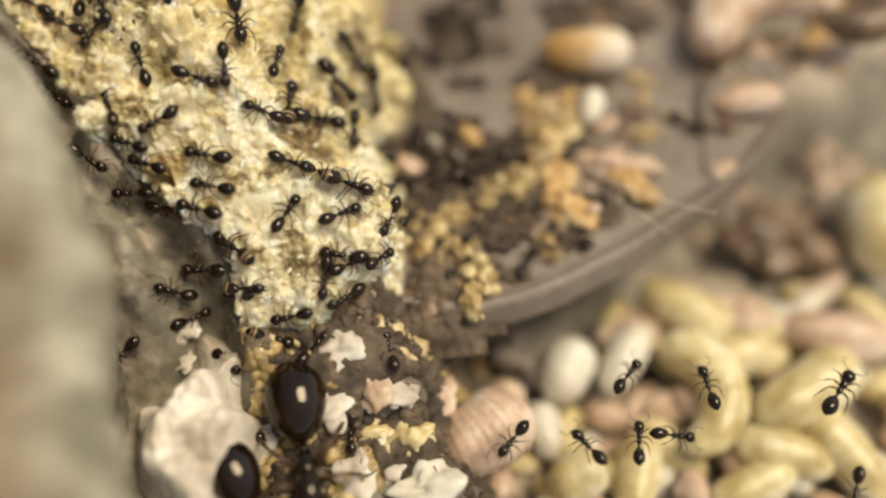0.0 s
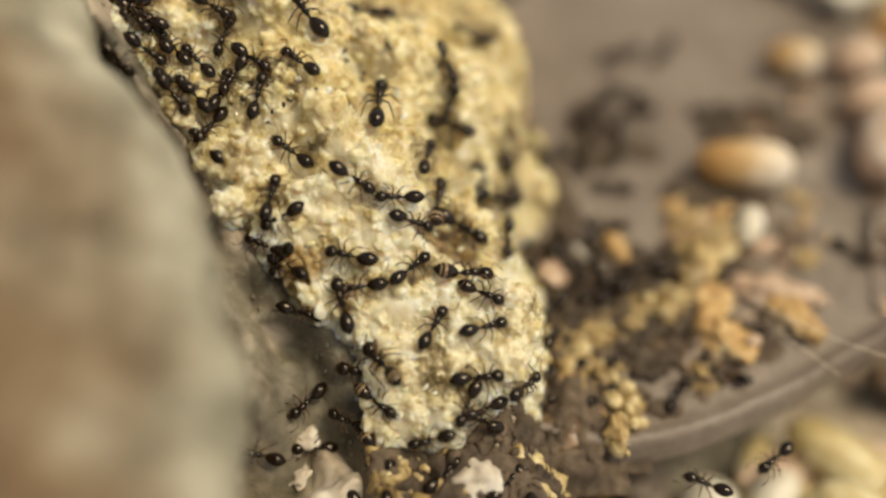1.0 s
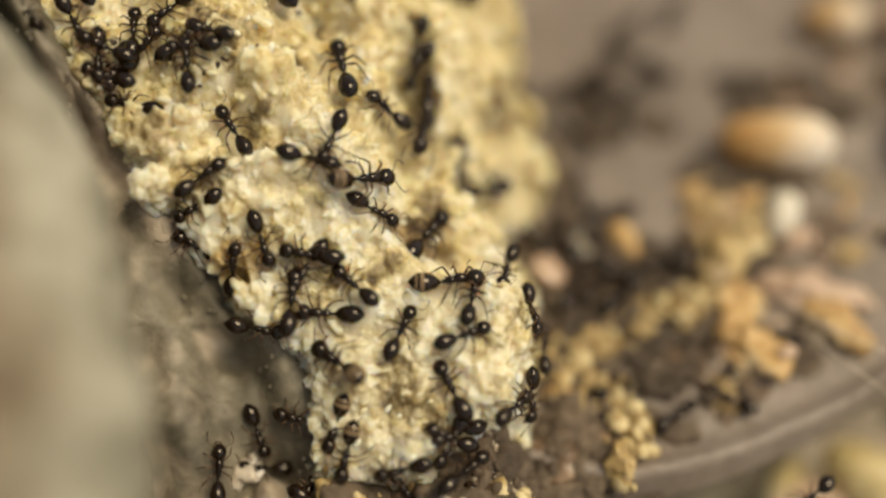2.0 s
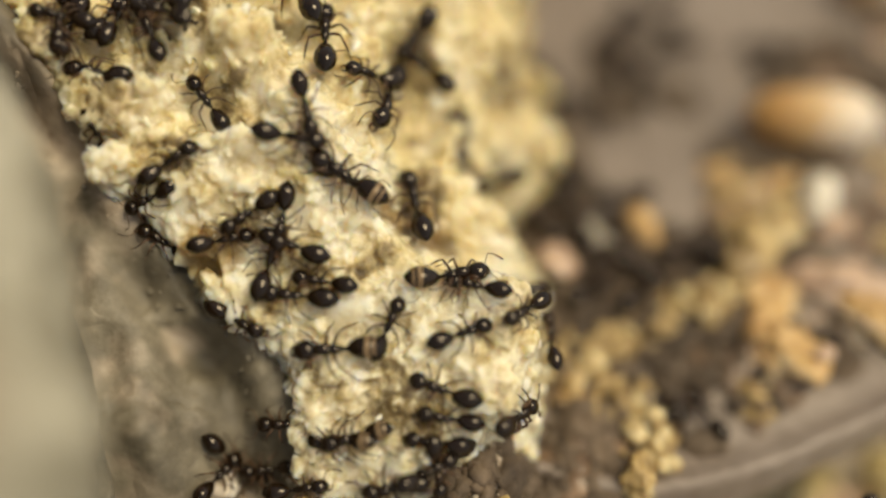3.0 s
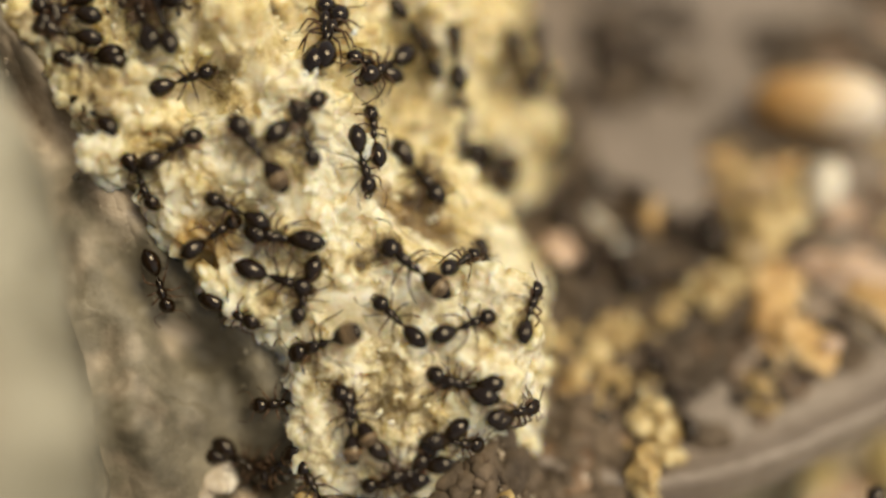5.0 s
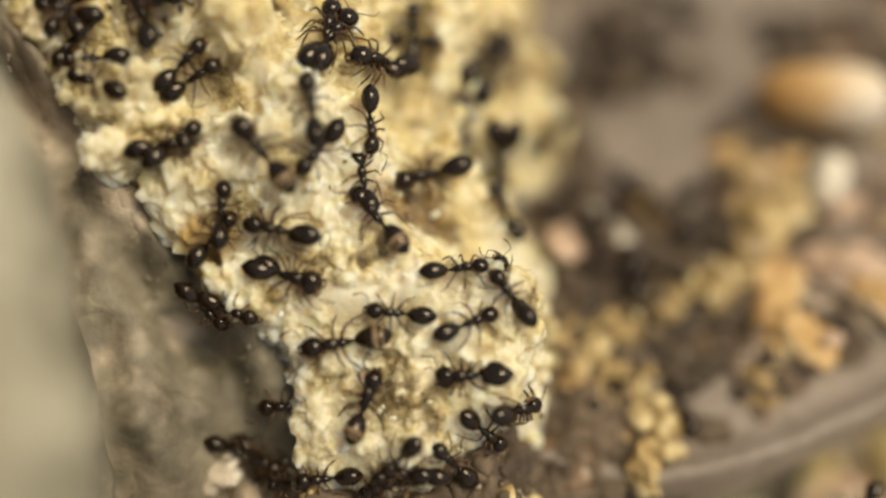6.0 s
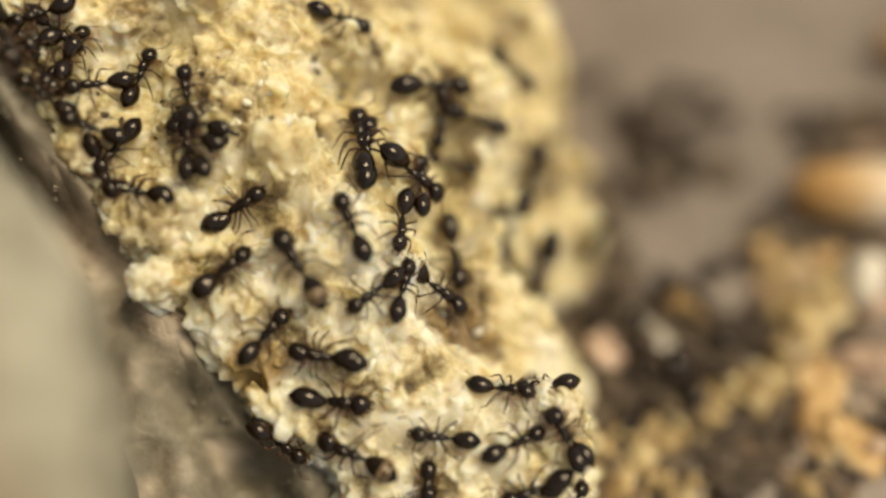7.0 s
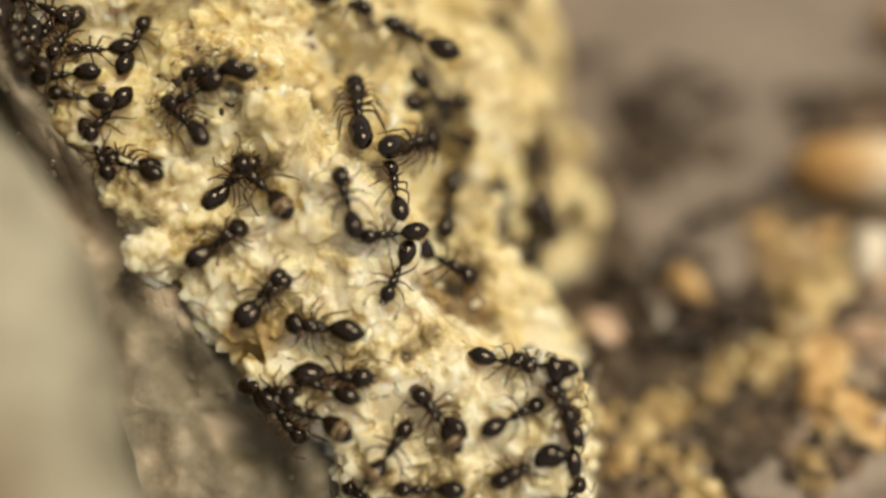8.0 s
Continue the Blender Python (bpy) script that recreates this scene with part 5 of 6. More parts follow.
    crawl(2, 1.08, [(0, 0.72, 0.93, -26), (0.17, 0.09, 1.32, -81), (0.33, -0.55, 1.74, -136), (0.5, -1.17, 2.15, -191), (0.67, -1.10, 2.14, -244), (0.83, -1.04, 2.19, -297), (1, -0.97, 2.23, -350), (2.5, -0.28, 1.65, -352), (3.5, -0.82, 1.90, -325), (3.75, -1.29, 1.83, -264), (4, -1.75, 1.67, -203), (4.5, -1.74, 1.76, -210), (6, -3.59, 3.47, -230), (6.5, -2.81, 5.38, -256), (6.75, -2.89, 5.39, -319), (7, -2.96, 5.43, -382), (8, -2.46, 5.65, -382)])
    crawl(0, 0.92, [(0, 19.98, -10.49, 96), (8, 19.98, -10.49, 96)])
    crawl(0, 1.12, [(0, 27.60, -11.61, 45), (8, 27.60, -11.61, 45)])
    crawl(0, 0.86, [(0, 8.20, -12.80, -136), (8, 8.20, -12.80, -136)])
    crawl(0, 0.86, [(0, 26.54, -17.59, -117), (8, 26.54, -17.59, -117)])
    crawl(1, 0.86, [(0, 15.68, -9.42, 45), (0.33, 15.57, -8.12, 102), (0.67, 15.45, -6.83, 159), (1, 15.33, -5.53, 216), (8, 15.33, -5.53, 216)])
    crawl(1, 0.86, [(0, 17.62, -13.40, -13), (8, 17.62, -13.40, -13)])
    crawl(0, 0.86, [(0, 15.41, -13.28, 78), (8, 15.41, -13.28, 78)])
    crawl(0, 0.86, [(0, 12.37, -13.28, 126), (1, 11.39, -6.67, 156), (8, 11.39, -6.67, 156)])
    crawl(1, 0.86, [(0, -4.22, 5.21, 164), (0.5, -4.18, 4.83, 163), (0.67, -4.07, 4.76, 107), (0.83, -3.97, 4.69, 51), (1, -3.85, 4.62, -6), (2.5, -3.83, 4.48, -19), (4, -6.05, 5.99, -14), (5, -5.85, 5.60, -70), (6, -5.65, 5.20, -125), (6.5, -5.76, 5.13, -125), (7.5, -4.75, 4.49, -157), (8, -4.37, 4.47, -111)])
    crawl(0, 0.86, [(0, 0.36, -2.71, 21), (0.17, 0.41, -2.82, 78), (0.33, 0.46, -2.96, 136), (0.5, 0.50, -3.04, 193), (1, -0.64, -3.84, 197), (2.5, -0.77, -3.58, 189), (3.5, -1.00, -2.10, 155), (4.5, -0.39, -1.91, 169), (6.5, -0.10, -1.79, 197), (7.5, 0.32, -1.78, 201), (8, 0.33, -1.79, 201)])
    crawl(2, 0.91, [(0, -5.46, -3.47, -5), (0.5, -5.45, -3.47, -5), (1.17, -5.42, -3.52, -56), (1.83, -5.38, -3.55, -107), (2.5, -5.34, -3.59, -158), (3.5, -4.31, -3.32, -191), (4.5, -4.34, -2.90, -219), (5.5, -3.96, -2.68, -262), (6.5, -3.59, -2.42, -304), (8, -4.43, -0.98, -304)])
    crawl(1, 0.95, [(0, -0.42, -2.37, 166), (0.5, -0.43, -2.36, 166), (0.67, -0.40, -2.42, 112), (0.83, -0.37, -2.47, 59), (1, -0.32, -2.53, 5), (1.5, -0.51, -2.22, 61), (2, -0.72, -1.97, 117), (2.5, -0.93, -1.75, 172), (3, -1.10, -1.90, 160), (4, -0.77, -1.91, 145), (6, -0.19, -1.77, 180), (7, 0.30, -1.58, 202), (8, 0.02, -1.85, 208)])
    crawl(0, 1.08, [(0, -17.37, 16.62, 158), (0.5, -17.39, 16.65, 158), (0.67, -17.74, 16.19, 100), (0.83, -17.99, 15.48, 41), (1, -18.21, 14.66, -17), (7, -18.34, 12.26, -51), (8, -17.94, 11.29, -49)])
    crawl(1, 0.86, [(0, -17.38, 14.11, 158), (0.5, -17.38, 14.11, 158), (1, -17.81, 14.06, 148), (7, -17.51, 14.00, 206), (7.25, -17.58, 13.79, 158), (7.5, -17.71, 13.64, 109), (8, -17.71, 13.64, 109)])
    crawl(0, 0.86, [(0, -16.04, 11.05, 145), (0.5, -16.09, 11.11, 145), (1, -16.20, 10.81, 149), (3, -14.10, 8.35, 169), (4, -13.90, 8.33, 172), (7, -17.21, 11.01, 161), (7.5, -16.53, 10.99, 124), (8, -16.41, 11.12, 186)])
    crawl(0, 0.86, [(0, -13.24, 11.80, 82), (0.5, -13.28, 11.86, 82), (1, -13.71, 11.06, 70), (2.5, -13.32, 10.75, 55), (4.5, -11.67, 9.72, 111), (7, -11.76, 9.75, 88), (8, -11.93, 9.70, 132)])
    crawl(0, 0.86, [(0, -9.19, 11.09, 138), (0.5, -9.31, 11.20, 138), (1, -9.88, 11.79, 142), (3, -11.29, 10.15, 164), (4.5, -11.29, 10.22, 159), (7, -11.86, 11.46, 95), (7.5, -11.12, 11.04, 135), (8, -10.46, 10.80, 174)])
    crawl(0, 1.12, [(0, -5.00, 10.24, -82), (0.5, -5.05, 10.31, -82), (0.67, -5.24, 10.74, -26), (0.83, -5.41, 10.94, 29), (1, -5.60, 11.08, 85), (2.5, -5.30, 10.75, 105), (3, -5.44, 10.63, 94), (3.5, -5.26, 10.15, 95), (4.5, -5.37, 10.35, 95), (6.5, -5.36, 9.89, 82), (7.5, -5.63, 10.65, 97), (8, -5.62, 10.62, 97)])
    crawl(0, 0.98, [(0, 0.90, 11.59, 132), (0.5, 0.88, 11.62, 132), (0.67, 0.10, 11.41, 81), (0.83, -0.70, 11.09, 29), (1, -1.45, 11.36, -22), (1.5, -1.49, 11.39, 32), (2, -1.53, 11.34, 85), (2.5, -1.57, 11.30, 138), (3, -1.67, 11.41, 136), (3.5, -1.51, 11.23, 138), (4, -1.59, 11.57, 147), (5, -0.55, 11.33, 100), (6, 0.52, 11.80, 52), (6.5, -0.40, 11.15, 71), (6.75, -0.74, 12.04, 27), (7, -1.11, 12.61, -17), (8, -2.51, 12.28, -1)])
    crawl(0, 0.86, [(0, -6.18, 21.32, -33), (0.5, -6.33, 21.72, -33), (7, -6.34, 14.95, -14), (7.5, -6.11, 14.74, -13), (8, -6.08, 14.67, -13)])
    crawl(1, 1.12, [(0, -3.94, 19.38, 91), (0.5, -4.02, 19.40, 91), (0.75, -4.97, 16.75, 46), (1, -6.11, 16.99, 2), (7, -2.80, 13.37, 5), (7.5, -2.40, 13.26, -21), (7.67, -2.84, 13.48, 38), (7.83, -3.26, 13.57, 97), (8, -3.69, 13.88, 156)])
    crawl(0, 1.12, [(0, 2.39, 31.09, 116), (0.5, 2.38, 31.09, 116), (8, 2.38, 31.09, 116)])
    crawl(0, 0.86, [(0, -5.73, 6.92, -88), (0.5, -5.79, 6.95, -88), (0.75, -5.38, 6.23, -133), (1, -4.95, 5.55, -177), (1.75, -5.47, 6.25, -130), (2.5, -5.99, 7.02, -83), (3, -5.90, 6.87, -75), (3.5, -5.16, 6.91, -18), (4, -4.42, 7.04, 39), (4.5, -3.71, 7.39, 97), (6.5, -4.19, 4.39, 110), (7, -4.25, 5.29, 80), (7.25, -4.85, 5.41, 36), (7.5, -5.46, 5.53, -8), (7.67, -5.19, 5.57, -62), (7.83, -4.93, 5.67, -117), (8, -4.66, 5.72, -171)])
    crawl(0, 0.86, [(0, -9.76, 1.22, -18), (0.5, -9.67, 1.07, -18), (2.5, -8.39, 0.31, -15), (3, -8.30, 0.50, -31), (3.5, -8.11, 0.53, -18), (3.75, -8.26, 0.58, 53), (4, -8.42, 0.65, 123), (4.17, -8.38, 0.62, 72), (4.33, -8.34, 0.63, 20), (4.5, -8.30, 0.58, -31), (6, -8.56, 0.55, -21), (6.5, -8.59, 0.56, -30), (7.5, -8.42, 0.16, -55), (8, -8.43, 0.18, -55)])
    crawl(1, 0.86, [(0, -0.60, -4.37, -156), (0.5, -0.64, -4.32, -156), (1, -0.65, -4.19, -209), (3, -1.35, -3.72, -187), (4, -1.44, -3.83, -122), (6.5, -3.35, -5.40, -154), (8, -1.44, -4.04, -154)])
    crawl(1, 0.86, [(0, -1.88, 12.20, -103), (1, -1.98, 12.24, -103), (2.5, -2.31, 12.16, -111), (3.5, -2.11, 12.07, -113), (4, -1.87, 11.71, -166), (4.5, -1.63, 11.40, -220), (6.5, -2.64, 11.97, -262), (6.67, -2.72, 12.00, -202), (6.83, -2.80, 12.12, -143), (7, -2.89, 12.22, -83), (7.5, -2.86, 12.18, -46), (8, -2.85, 12.17, -46)])
    crawl(0, 0.86, [(0, -3.25, 9.01, 70), (1, -3.29, 8.95, 70), (1.75, -3.63, 9.13, 136), (2.5, -3.98, 9.46, 203), (3, -4.03, 9.32, 183), (3.5, -3.86, 9.21, 180), (4, -3.93, 9.59, 179), (4.5, -3.96, 9.27, 176), (6.5, -3.86, 9.11, 184), (6.83, -3.76, 9.32, 128), (7.17, -3.66, 9.49, 72), (7.5, -3.53, 9.61, 15), (8, -3.52, 9.59, 15)])
    crawl(1, 1.12, [(0, 2.12, 9.50, -67), (1, 1.66, 9.80, -67), (2.5, -3.38, 8.79, -111), (3, -3.42, 8.58, -109), (3.5, -3.24, 8.88, -106), (4, -3.29, 9.15, -105), (6, -3.77, 9.23, -171), (6.33, -3.79, 9.26, -120), (6.67, -3.79, 9.31, -68), (7, -3.81, 9.31, -17), (8, -3.75, 9.61, 21)])
    crawl(0, 1.09, [(0, 3.88, 14.98, 118), (1, 3.65, 15.01, 118), (2.5, 3.65, 16.87, 119), (4, 3.29, 15.54, 147), (5.25, 1.86, 12.26, 109), (6.5, 0.75, 11.71, 70), (7, 0.93, 11.85, 89), (7.5, 1.01, 11.68, 92), (8, 1.42, 11.29, 103)])
    crawl(0, 0.86, [(0, -0.78, 1.75, -25), (1, -0.13, 1.25, -25), (1.5, 0.11, 1.29, 26), (2, 0.36, 1.39, 76), (2.5, 0.60, 1.44, 126), (3, 0.19, 1.49, 165), (3.5, 0.51, 1.39, 178), (4.5, 0.49, 3.42, 111), (6.5, 1.51, 0.75, 112), (7.5, 1.55, 0.17, 115), (8, 1.55, 0.16, 115)])
    crawl(0, 0.86, [(0, 0.88, 5.60, -92), (1, 1.13, 5.52, -92), (3, 1.85, 0.63, -156), (3.75, 1.63, 4.22, -194), (4.5, 1.31, 7.86, -233), (6, 1.19, 5.49, -225), (7, 0.77, 1.78, -165), (7.5, 0.77, 1.47, -198), (8, 0.77, 1.46, -198)])
    crawl(1, 0.86, [(0, 2.28, -0.51, -103), (1, 3.39, -1.58, -103), (2, 2.59, -2.00, -49), (3, 1.81, -2.44, 6), (4, 1.70, -2.50, 6), (6, 1.78, -2.61, -5), (7, 1.64, -1.82, 48), (8, 1.84, -0.57, 101)])
    crawl(0, 0.86, [(0, 3.57, 1.19, 23), (1, 3.56, 1.14, 23), (1.75, 3.38, 0.94, 65), (2.5, 3.18, 0.72, 108), (3.25, 3.03, 1.01, 67), (4, 3.33, 3.13, 26), (5, 2.03, 0.65, 76), (6, 1.37, 0.89, 126), (7, 1.56, 0.38, 130), (7.33, 1.58, 0.37, 183), (7.67, 1.60, 0.36, 236), (8, 1.62, 0.37, 289)])
    crawl(0, 0.86, [(0, 2.92, 3.42, 37), (1, 3.55, 3.06, 37), (1.5, 2.85, 1.05, -21), (2, 2.64, 0.91, -78), (2.5, 2.39, 0.63, -135), (3.25, 1.43, 3.66, -198), (4, -0.04, 4.07, -261), (5, -0.20, 2.15, -307), (6, -0.26, 1.66, -352), (6.5, -0.23, 1.62, -365), (7, -0.31, 1.71, -371), (7.5, -0.30, 1.75, -363), (8, -0.11, 1.57, -375)])
    crawl(0, 0.86, [(0, 6.83, 0.38, 7), (1, 6.82, 0.39, 7), (3.5, 8.81, -1.37, 50), (6, 6.85, 2.04, 61), (6.75, 6.47, 2.77, -5), (7.5, 6.09, 3.50, -71), (8, 6.09, 3.50, -71)])
    crawl(0, 0.86, [(0, -2.07, -6.62, 42), (1, -2.18, -6.54, 42), (1.67, -2.37, -6.00, 93), (2.33, -2.62, -5.42, 145), (3, -2.85, -5.08, 196), (4.5, -2.07, -4.72, 205), (6.5, -2.61, -4.89, 158), (8, -5.46, -2.41, 158)])
    crawl(0, 0.86, [(0, 1.96, -7.03, 100), (1, 1.86, -7.01, 100), (2.25, 0.22, -5.47, 165), (3.5, -1.44, -3.93, 230), (4.5, -1.42, -3.90, 238), (5.5, -1.08, -4.27, 180), (6.5, -0.73, -4.41, 121), (8, -0.74, -4.38, 121)])
    crawl(0, 0.86, [(0, -13.71, 13.49, -110), (1, -13.77, 13.52, -110), (2.25, -12.36, 11.49, -151), (3.5, -11.28, 10.14, -191), (7, -11.50, 10.26, -197), (7.5, -10.85, 10.87, -179), (8, -10.84, 10.83, -179)])
    crawl(0, 0.86, [(0, -11.61, 12.60, -38), (1, -11.92, 12.01, -38), (2, -11.75, 10.79, 36), (3, -11.72, 9.71, 111), (4, -11.64, 9.67, 115), (6.5, -11.84, 9.71, 111), (7, -11.70, 9.99, 154), (7.5, -11.46, 10.06, 198), (8, -11.59, 10.19, 203)])
    crawl(0, 0.86, [(0, -15.62, 13.15, 135), (1, -16.50, 12.92, 135), (3, -13.67, 6.72, 104), (3.5, -13.03, 5.59, 124), (4, -13.53, 6.67, 121), (4.5, -13.57, 6.73, 127), (7, -13.84, 8.19, 166), (8, -14.20, 8.43, 162)])
    crawl(0, 0.86, [(0, -16.07, 8.42, 134), (1, -15.26, 10.32, 134), (2.5, -15.47, 10.37, 167), (4.5, -13.94, 8.33, 173), (5.75, -14.45, 8.67, 231), (7, -14.87, 8.85, 288), (8, -14.99, 8.47, 297)])
    crawl(0, 0.86, [(0, -0.05, 17.63, 154), (1, -0.70, 17.48, 154), (3, -0.09, 17.19, 97), (5, 0.22, 16.82, 41), (7, 0.36, 15.20, -16), (7.5, 0.46, 15.61, -27), (8, 0.61, 16.09, -30)])
    crawl(0, 0.86, [(0, -1.57, 13.82, -65), (1, -1.99, 13.91, -65), (3, -2.21, 12.11, -116), (4, -2.18, 12.22, -109), (5, -2.12, 11.99, -57), (6, -2.06, 11.59, -6), (7, -2.16, 11.35, -18), (7.5, -2.11, 11.39, -19), (8, -2.08, 11.40, -24)])
    crawl(1, 1.12, [(0, 4.26, 6.27, -12), (1, 4.25, 6.28, -12), (2, 3.84, 7.33, -73), (3, 3.48, 8.68, -133), (3.75, 2.39, 8.50, -60), (4.5, 1.35, 8.67, 14), (5.5, 1.20, 8.34, -34), (6.5, 1.08, 8.22, -82), (7.5, 1.05, 8.10, -85), (8, 1.05, 8.11, -85)])
    crawl(0, 0.86, [(0, 8.03, 6.45, -87), (1, 8.02, 6.46, -87), (2.5, 6.34, 6.55, -134), (3.5, 6.46, 5.96, -134), (4.75, 5.98, 5.91, -67), (6, 5.50, 5.85, 0), (7, 4.59, 7.03, -43), (7.5, 4.56, 6.60, -42), (8, 4.56, 6.85, -31)])
    crawl(1, 0.86, [(0, 6.64, 5.15, 141), (1, 6.63, 5.15, 141), (2, 6.54, 5.74, 184), (3, 6.44, 6.32, 227), (4.17, 6.41, 5.25, 283), (5.33, 6.37, 4.18, 339), (6.5, 6.33, 3.11, 395), (8, 3.20, 3.60, 395)])
    crawl(1, 1.12, [(0, 15.35, 2.39, -20), (1, 15.34, 2.40, -20), (8, 15.33, 2.41, -20)])
    crawl(1, 1.12, [(0, 13.67, 5.59, 12), (1, 13.65, 5.60, 12), (8, 10.40, 11.78, 28)])
    crawl(0, 0.87, [(0, 13.63, -0.47, 163), (1, 13.62, -0.47, 163), (4, 8.89, -1.09, 105), (8, 8.89, -1.09, 105)])
    crawl(1, 0.86, [(0, 10.93, -1.48, 54), (1, 10.92, -1.47, 54), (3, 8.56, -1.49, 16), (8, 5.73, 0.03, 70)])
    crawl(0, 0.86, [(0, 6.81, -1.52, 33), (1, 6.80, -1.51, 33), (1.5, 6.95, -1.78, 91), (2, 7.10, -2.05, 149), (2.5, 7.25, -2.31, 206), (3.5, 7.71, -1.00, 246), (4.5, 8.16, 0.30, 286), (5.75, 7.14, 1.82, 353), (7, 6.10, 3.35, 419), (8, 2.82, 6.97, 419)])
    crawl(0, 1.12, [(0, 7.58, 18.14, -142), (1, 7.57, 18.15, -142), (2.25, 5.70, 17.19, -199), (3.5, 3.64, 14.98, -256), (4, 3.38, 16.77, -192), (4.5, 2.26, 12.56, -128), (6.5, 7.21, 17.17, -68), (7.5, 7.14, 17.91, -79), (8, 7.13, 17.91, -79)])
    crawl(1, 1.12, [(0, 10.32, 23.70, -157), (1, 10.31, 23.71, -157), (2.75, 8.95, 20.69, -113), (4.5, 7.59, 17.67, -69), (6, 7.20, 16.46, -67), (7, 7.08, 17.97, -67), (8, 6.89, 17.48, -77)])
    crawl(0, 0.98, [(0, 13.50, 23.98, -123), (1, 13.50, 23.98, -123), (4, 9.40, 22.64, -51), (7, 5.34, 21.41, 21), (7.5, 5.40, 21.06, 21), (8, 5.23, 21.60, 8)])
    crawl(0, 0.86, [(0, 16.20, 18.96, 7), (1, 16.19, 18.96, 7), (8, 16.19, 18.96, 7)])
    crawl(0, 0.86, [(0, 9.12, 12.47, -5), (1, 9.10, 12.47, -5), (1.75, 7.22, 11.71, 61), (2.5, 5.35, 11.01, 127), (4.25, 4.63, 11.09, 89), (6, 3.75, 10.52, 51), (6.5, 3.35, 10.39, 38), (6.67, 3.54, 10.45, -13), (6.83, 3.71, 10.47, -65), (7, 3.87, 10.48, -116), (7.17, 3.51, 10.40, -63), (7.33, 3.11, 10.18, -9), (7.5, 2.71, 9.99, 45), (8, 2.71, 9.99, 45)])
    crawl(2, 1.12, [(0, -2.76, 6.98, 80), (1, -2.75, 6.98, 80), (1.75, -3.80, 5.90, 35), (2.5, -4.86, 5.45, -10), (2.67, -4.83, 5.32, 44), (2.83, -4.82, 5.25, 97), (3, -4.81, 5.14, 151), (4, -6.98, 4.45, 112), (4.5, -7.71, 5.32, 123), (6, -7.62, 5.21, 127), (6.5, -7.86, 5.28, 134), (7, -7.95, 5.66, 121), (7.5, -8.40, 6.29, 123), (8, -9.13, 7.71, 129)])
    crawl(0, 1.12, [(0, -9.59, 14.78, 136), (1, -9.79, 14.78, 136), (4, -5.35, 10.75, 97), (6, -5.15, 9.78, 55), (7, -5.75, 10.64, 97), (8, -5.69, 10.91, 97)])
    crawl(1, 0.86, [(0, 23.12, 7.43, -44), (1, 23.11, 7.44, -44), (8, 23.11, 7.44, -44)])
    crawl(1, 0.86, [(0, -18.25, 12.26, -46), (1, -18.01, 13.76, -46), (7, -18.09, 13.23, -38), (7.5, -18.10, 13.39, 5), (8, -18.14, 13.60, 48)])
    crawl(0, 0.86, [(0, -18.06, 12.36, 125), (1, -17.22, 13.51, 125), (7, -16.26, 13.29, 76), (7.5, -16.96, 13.48, 59), (8, -17.03, 12.82, 65)])
    crawl(0, 0.86, [(0, -17.29, 8.89, -31), (1, -17.42, 12.21, -31), (2.25, -15.97, 10.72, -70), (3.5, -14.81, 9.77, -109), (4.75, -14.80, 9.85, -172), (6, -14.79, 9.96, -235), (7, -15.50, 11.72, -166), (7.5, -15.54, 12.22, -163), (8, -15.48, 12.25, -169)])
    crawl(0, 0.86, [(0, -15.63, 14.74, 135), (1, -15.31, 12.52, 135), (2, -14.24, 11.63, 93), (3, -13.12, 10.62, 52), (7, -13.78, 12.70, 70), (7.5, -13.65, 12.68, 75), (8, -13.87, 12.96, 70)])
    crawl(0, 0.86, [(0, -15.23, 7.20, -47), (1, -15.97, 9.89, -47), (3, -14.91, 9.62, -111), (4.5, -14.76, 9.69, -113), (7, -14.69, 9.49, -122), (7.5, -14.61, 9.27, -104), (8, -14.87, 9.59, -124)])
    crawl(0, 0.86, [(0, -12.88, 9.47, -120), (1, -13.23, 11.18, -120), (1.75, -12.20, 10.60, -161), (2.5, -11.22, 10.22, -201), (4, -11.28, 10.23, -217), (5.25, -10.69, 9.13, -271), (6.5, -10.10, 8.06, -325), (7.5, -9.90, 7.96, -314), (8, -9.90, 7.96, -314)])
    crawl(1, 0.86, [(0, -11.52, 4.37, 158), (3, -11.85, 3.44, 158), (3.5, -11.82, 3.41, 161), (4, -11.79, 3.53, 168), (4.25, -11.70, 2.90, 211), (4.5, -11.70, 2.41, 255), (7, -8.60, 0.38, 312), (8, -8.63, 1.02, 356)])
    crawl(1, 0.86, [(0, -9.85, 4.75, -152), (3.5, -12.02, 4.41, -152), (4, -11.79, 4.29, -186), (4.5, -12.04, 4.44, -126), (5.17, -11.41, 4.62, -67), (5.83, -11.02, 5.27, -8), (6.5, -10.55, 5.74, 50), (7.5, -10.36, 5.56, 35), (8, -10.36, 5.56, 35)])
    crawl(0, 0.86, [(0, -13.54, 14.96, -35), (7, -16.73, 13.59, -35), (8, -17.02, 13.52, -26)])
    crawl(1, 0.86, [(0, -18.47, 15.06, -115), (7, -16.78, 12.26, -115), (7.25, -16.68, 12.28, -68), (7.5, -16.63, 12.40, -21), (7.75, -16.59, 12.49, -65), (8, -16.51, 12.51, -108)])
    crawl(1, 0.86, [(0, -18.63, 11.02, -56), (7, -17.13, 12.05, -56), (8, -17.82, 12.38, -38)])
    crawl(0, 0.86, [(0, -20.16, 16.53, -142), (7, -17.88, 12.61, -142), (7.5, -17.80, 12.19, -180), (8, -17.65, 11.69, -218)])
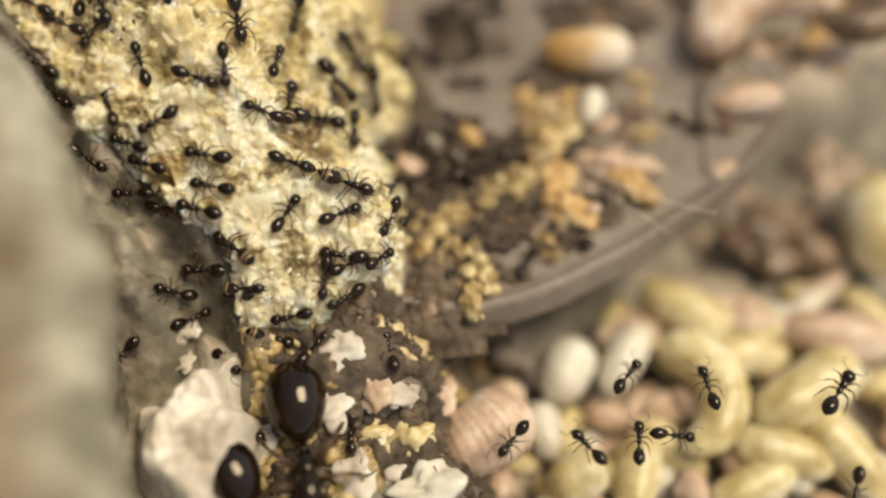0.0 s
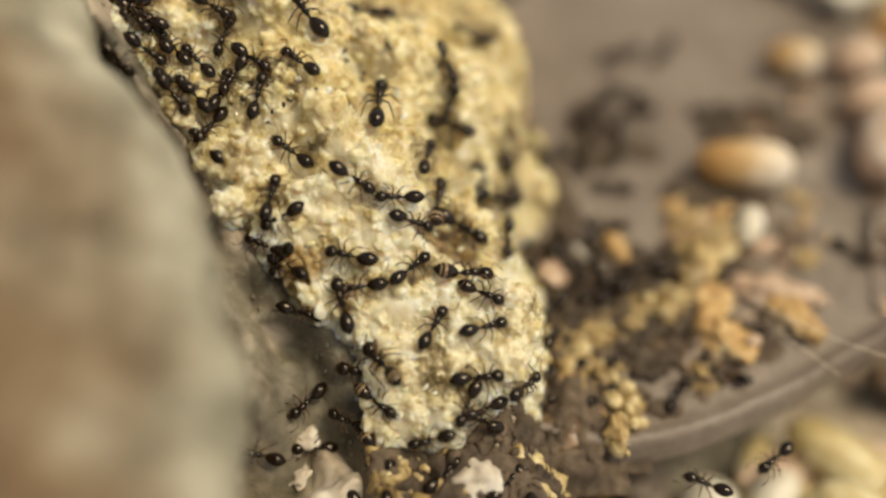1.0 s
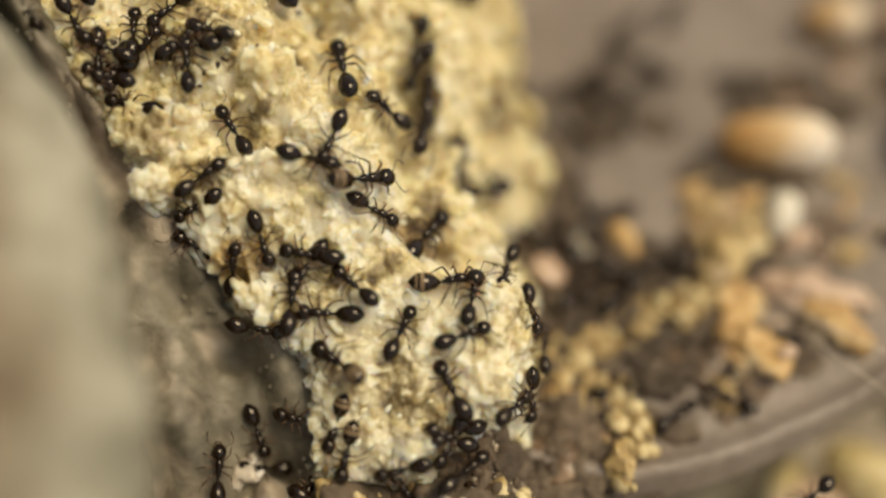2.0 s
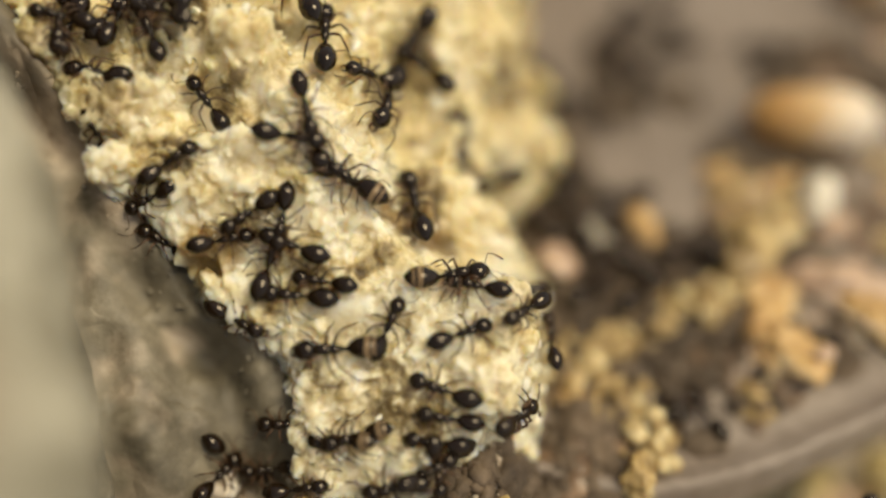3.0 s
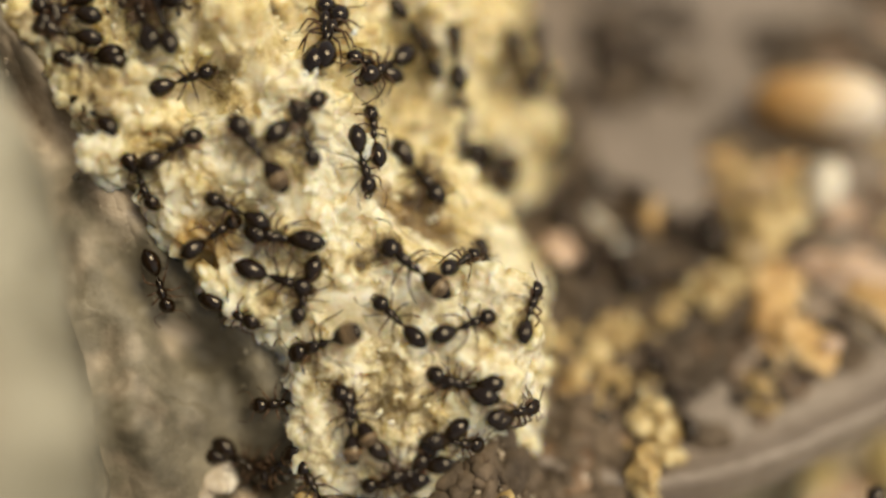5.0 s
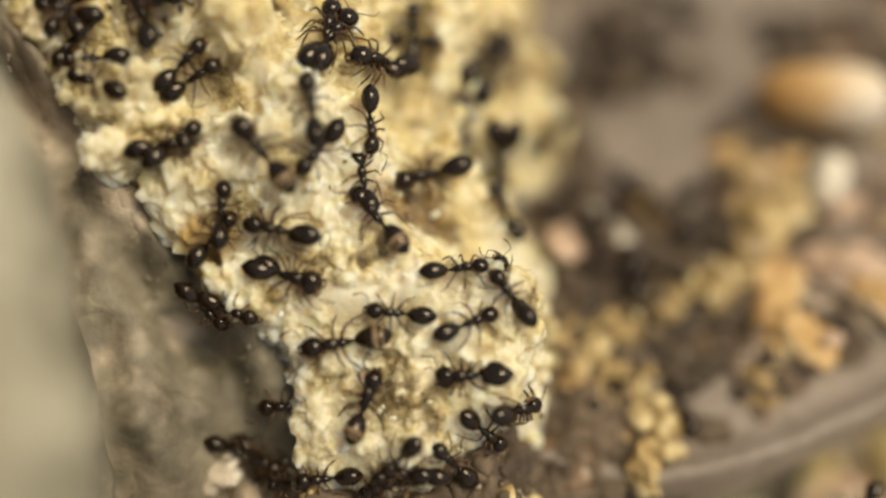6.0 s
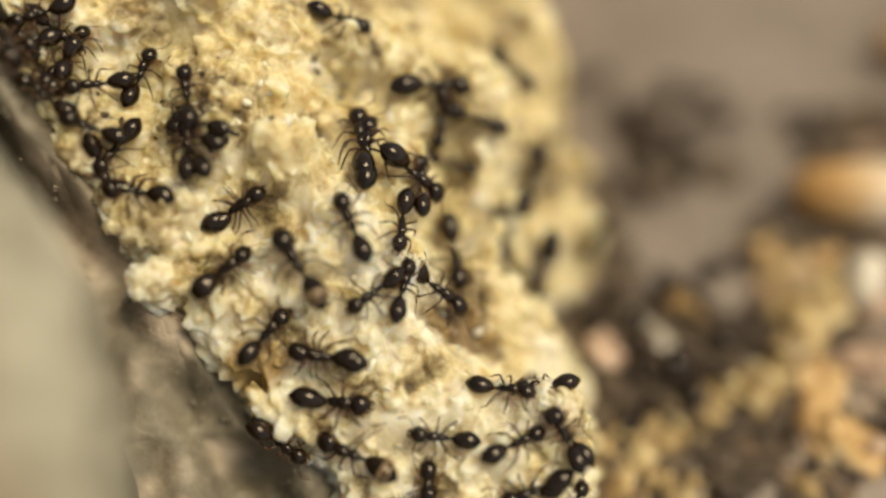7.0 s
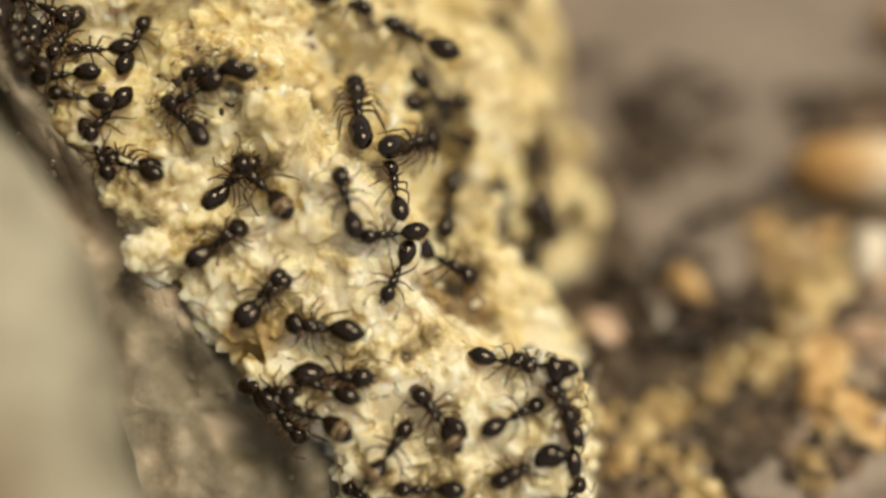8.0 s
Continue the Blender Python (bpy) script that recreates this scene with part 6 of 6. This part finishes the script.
    crawl(0, 0.95, [(0, 5.19, 4.94, 30), (2.4, 5.68, 4.95, 60), (4.6, 5.68, 5.55, 40), (6.3, 4.79, 5.75, 5), (8, 4.79, 5.28, 25)], 0.7)
    crawl(1, 0.95, [(0, 6.29, 4.34, 200), (2.4, 6.58, 4.75, 230), (4.6, 5.88, 4.95, 210), (6.3, 5.98, 4.45, 175), (8, 6.48, 4.66, 195)], 0.7)
    crawl(0, 0.95, [(0, 7.39, 5.34, 120), (2.4, 7.18, 5.85, 150), (4.6, 6.48, 5.45, 130), (6.3, 7.48, 4.65, 95), (8, 7.97, 5.65, 115)], 0.7)
    crawl(1, 0.95, [(0, 5.60, 6.53, -60), (2.4, 5.08, 6.64, -30), (4.6, 4.98, 6.05, -50), (6.3, 5.98, 5.65, -85), (8, 6.08, 6.85, -65)], 0.7)
    crawl(0, 0.95, [(0, 8.39, 4.84, 10), (2.4, 8.08, 4.45, 40), (4.6, 8.67, 4.15, 20), (6.3, 8.67, 4.55, -15), (8, 8.27, 5.15, 5)], 0.7)
    crawl(1, 0.95, [(0, 6.89, 7.14, 250), (2.4, 6.98, 6.65, 280), (4.6, 7.78, 6.94, 260), (6.3, 6.78, 7.75, 225), (8, 6.38, 7.45, 245)], 0.7)
    crawl(0, 0.95, [(0, 9.29, 6.14, 160), (2.4, 9.77, 6.05, 190), (4.6, 9.97, 6.65, 170), (6.3, 8.87, 7.05, 135), (8, 8.77, 6.45, 155)], 0.7)
    crawl(1, 0.95, [(0, 4.80, 7.73, 80), (2.4, 5.18, 8.04, 110), (4.6, 4.68, 8.44, 90), (6.3, 4.49, 8.14, 55), (8, 4.78, 8.05, 75)], 0.7)
    crawl(0, 0.95, [(0, 8.19, 8.83, -20), (2.4, 8.08, 9.34, 10), (4.6, 7.38, 9.14, -10), (6.3, 8.18, 8.35, -45), (8, 8.67, 9.15, -25)], 0.7)
    crawl(0, 1.0, [(0, 7.6, 16.4, 60), (2.4, 7.9, 16.9, 75), (4.6, 7.7, 17.2, 50), (8, 8.0, 16.6, 70)])
    crawl(1, 1.0, [(0, 8.9, 17.9, 130), (2.4, 8.6, 18.1, 118), (4.6, 8.8, 17.6, 140), (8, 8.5, 17.9, 125)])
    crawl(0, 1.0, [(0, 8.0, 19.2, 20), (2.4, 8.3, 19.5, 35), (4.6, 8.1, 19.9, 15), (8, 8.6, 19.4, 30)])
    crawl(1, 1.0, [(0, 9.6, 16.2, 95), (2.4, 9.3, 16.4, 80), (4.6, 9.5, 16.8, 100), (8, 9.1, 16.3, 90)])
    crawl(0, 1.0, [(0, 6.4, 14.9, -40), (2.4, 6.6, 14.4, -55), (4.6, 6.3, 14.6, -30), (8, 6.7, 14.2, -45)])
    crawl(1, 1.0, [(0, 11.2, 18.6, 10), (2.4, 11.5, 18.8, 25), (4.6, 11.1, 19.0, 5), (8, 11.6, 18.5, 20)])
    crawl(0, 1.0, [(0, 10.4, 20.4, 160), (2.4, 10.1, 20.6, 150), (4.6, 10.3, 20.9, 170), (8, 9.9, 20.5, 155)])
    crawl(3, 3.5, [(0, -3.0, -14.0, -84), (1.2, -2.8, -14.6, -80), (8, -2.6, -15.6, -80)])
    crawl(3, 3.0, [(0, -5.2, -16.6, -62), (8, -5.0, -17.2, -58)])


motions()
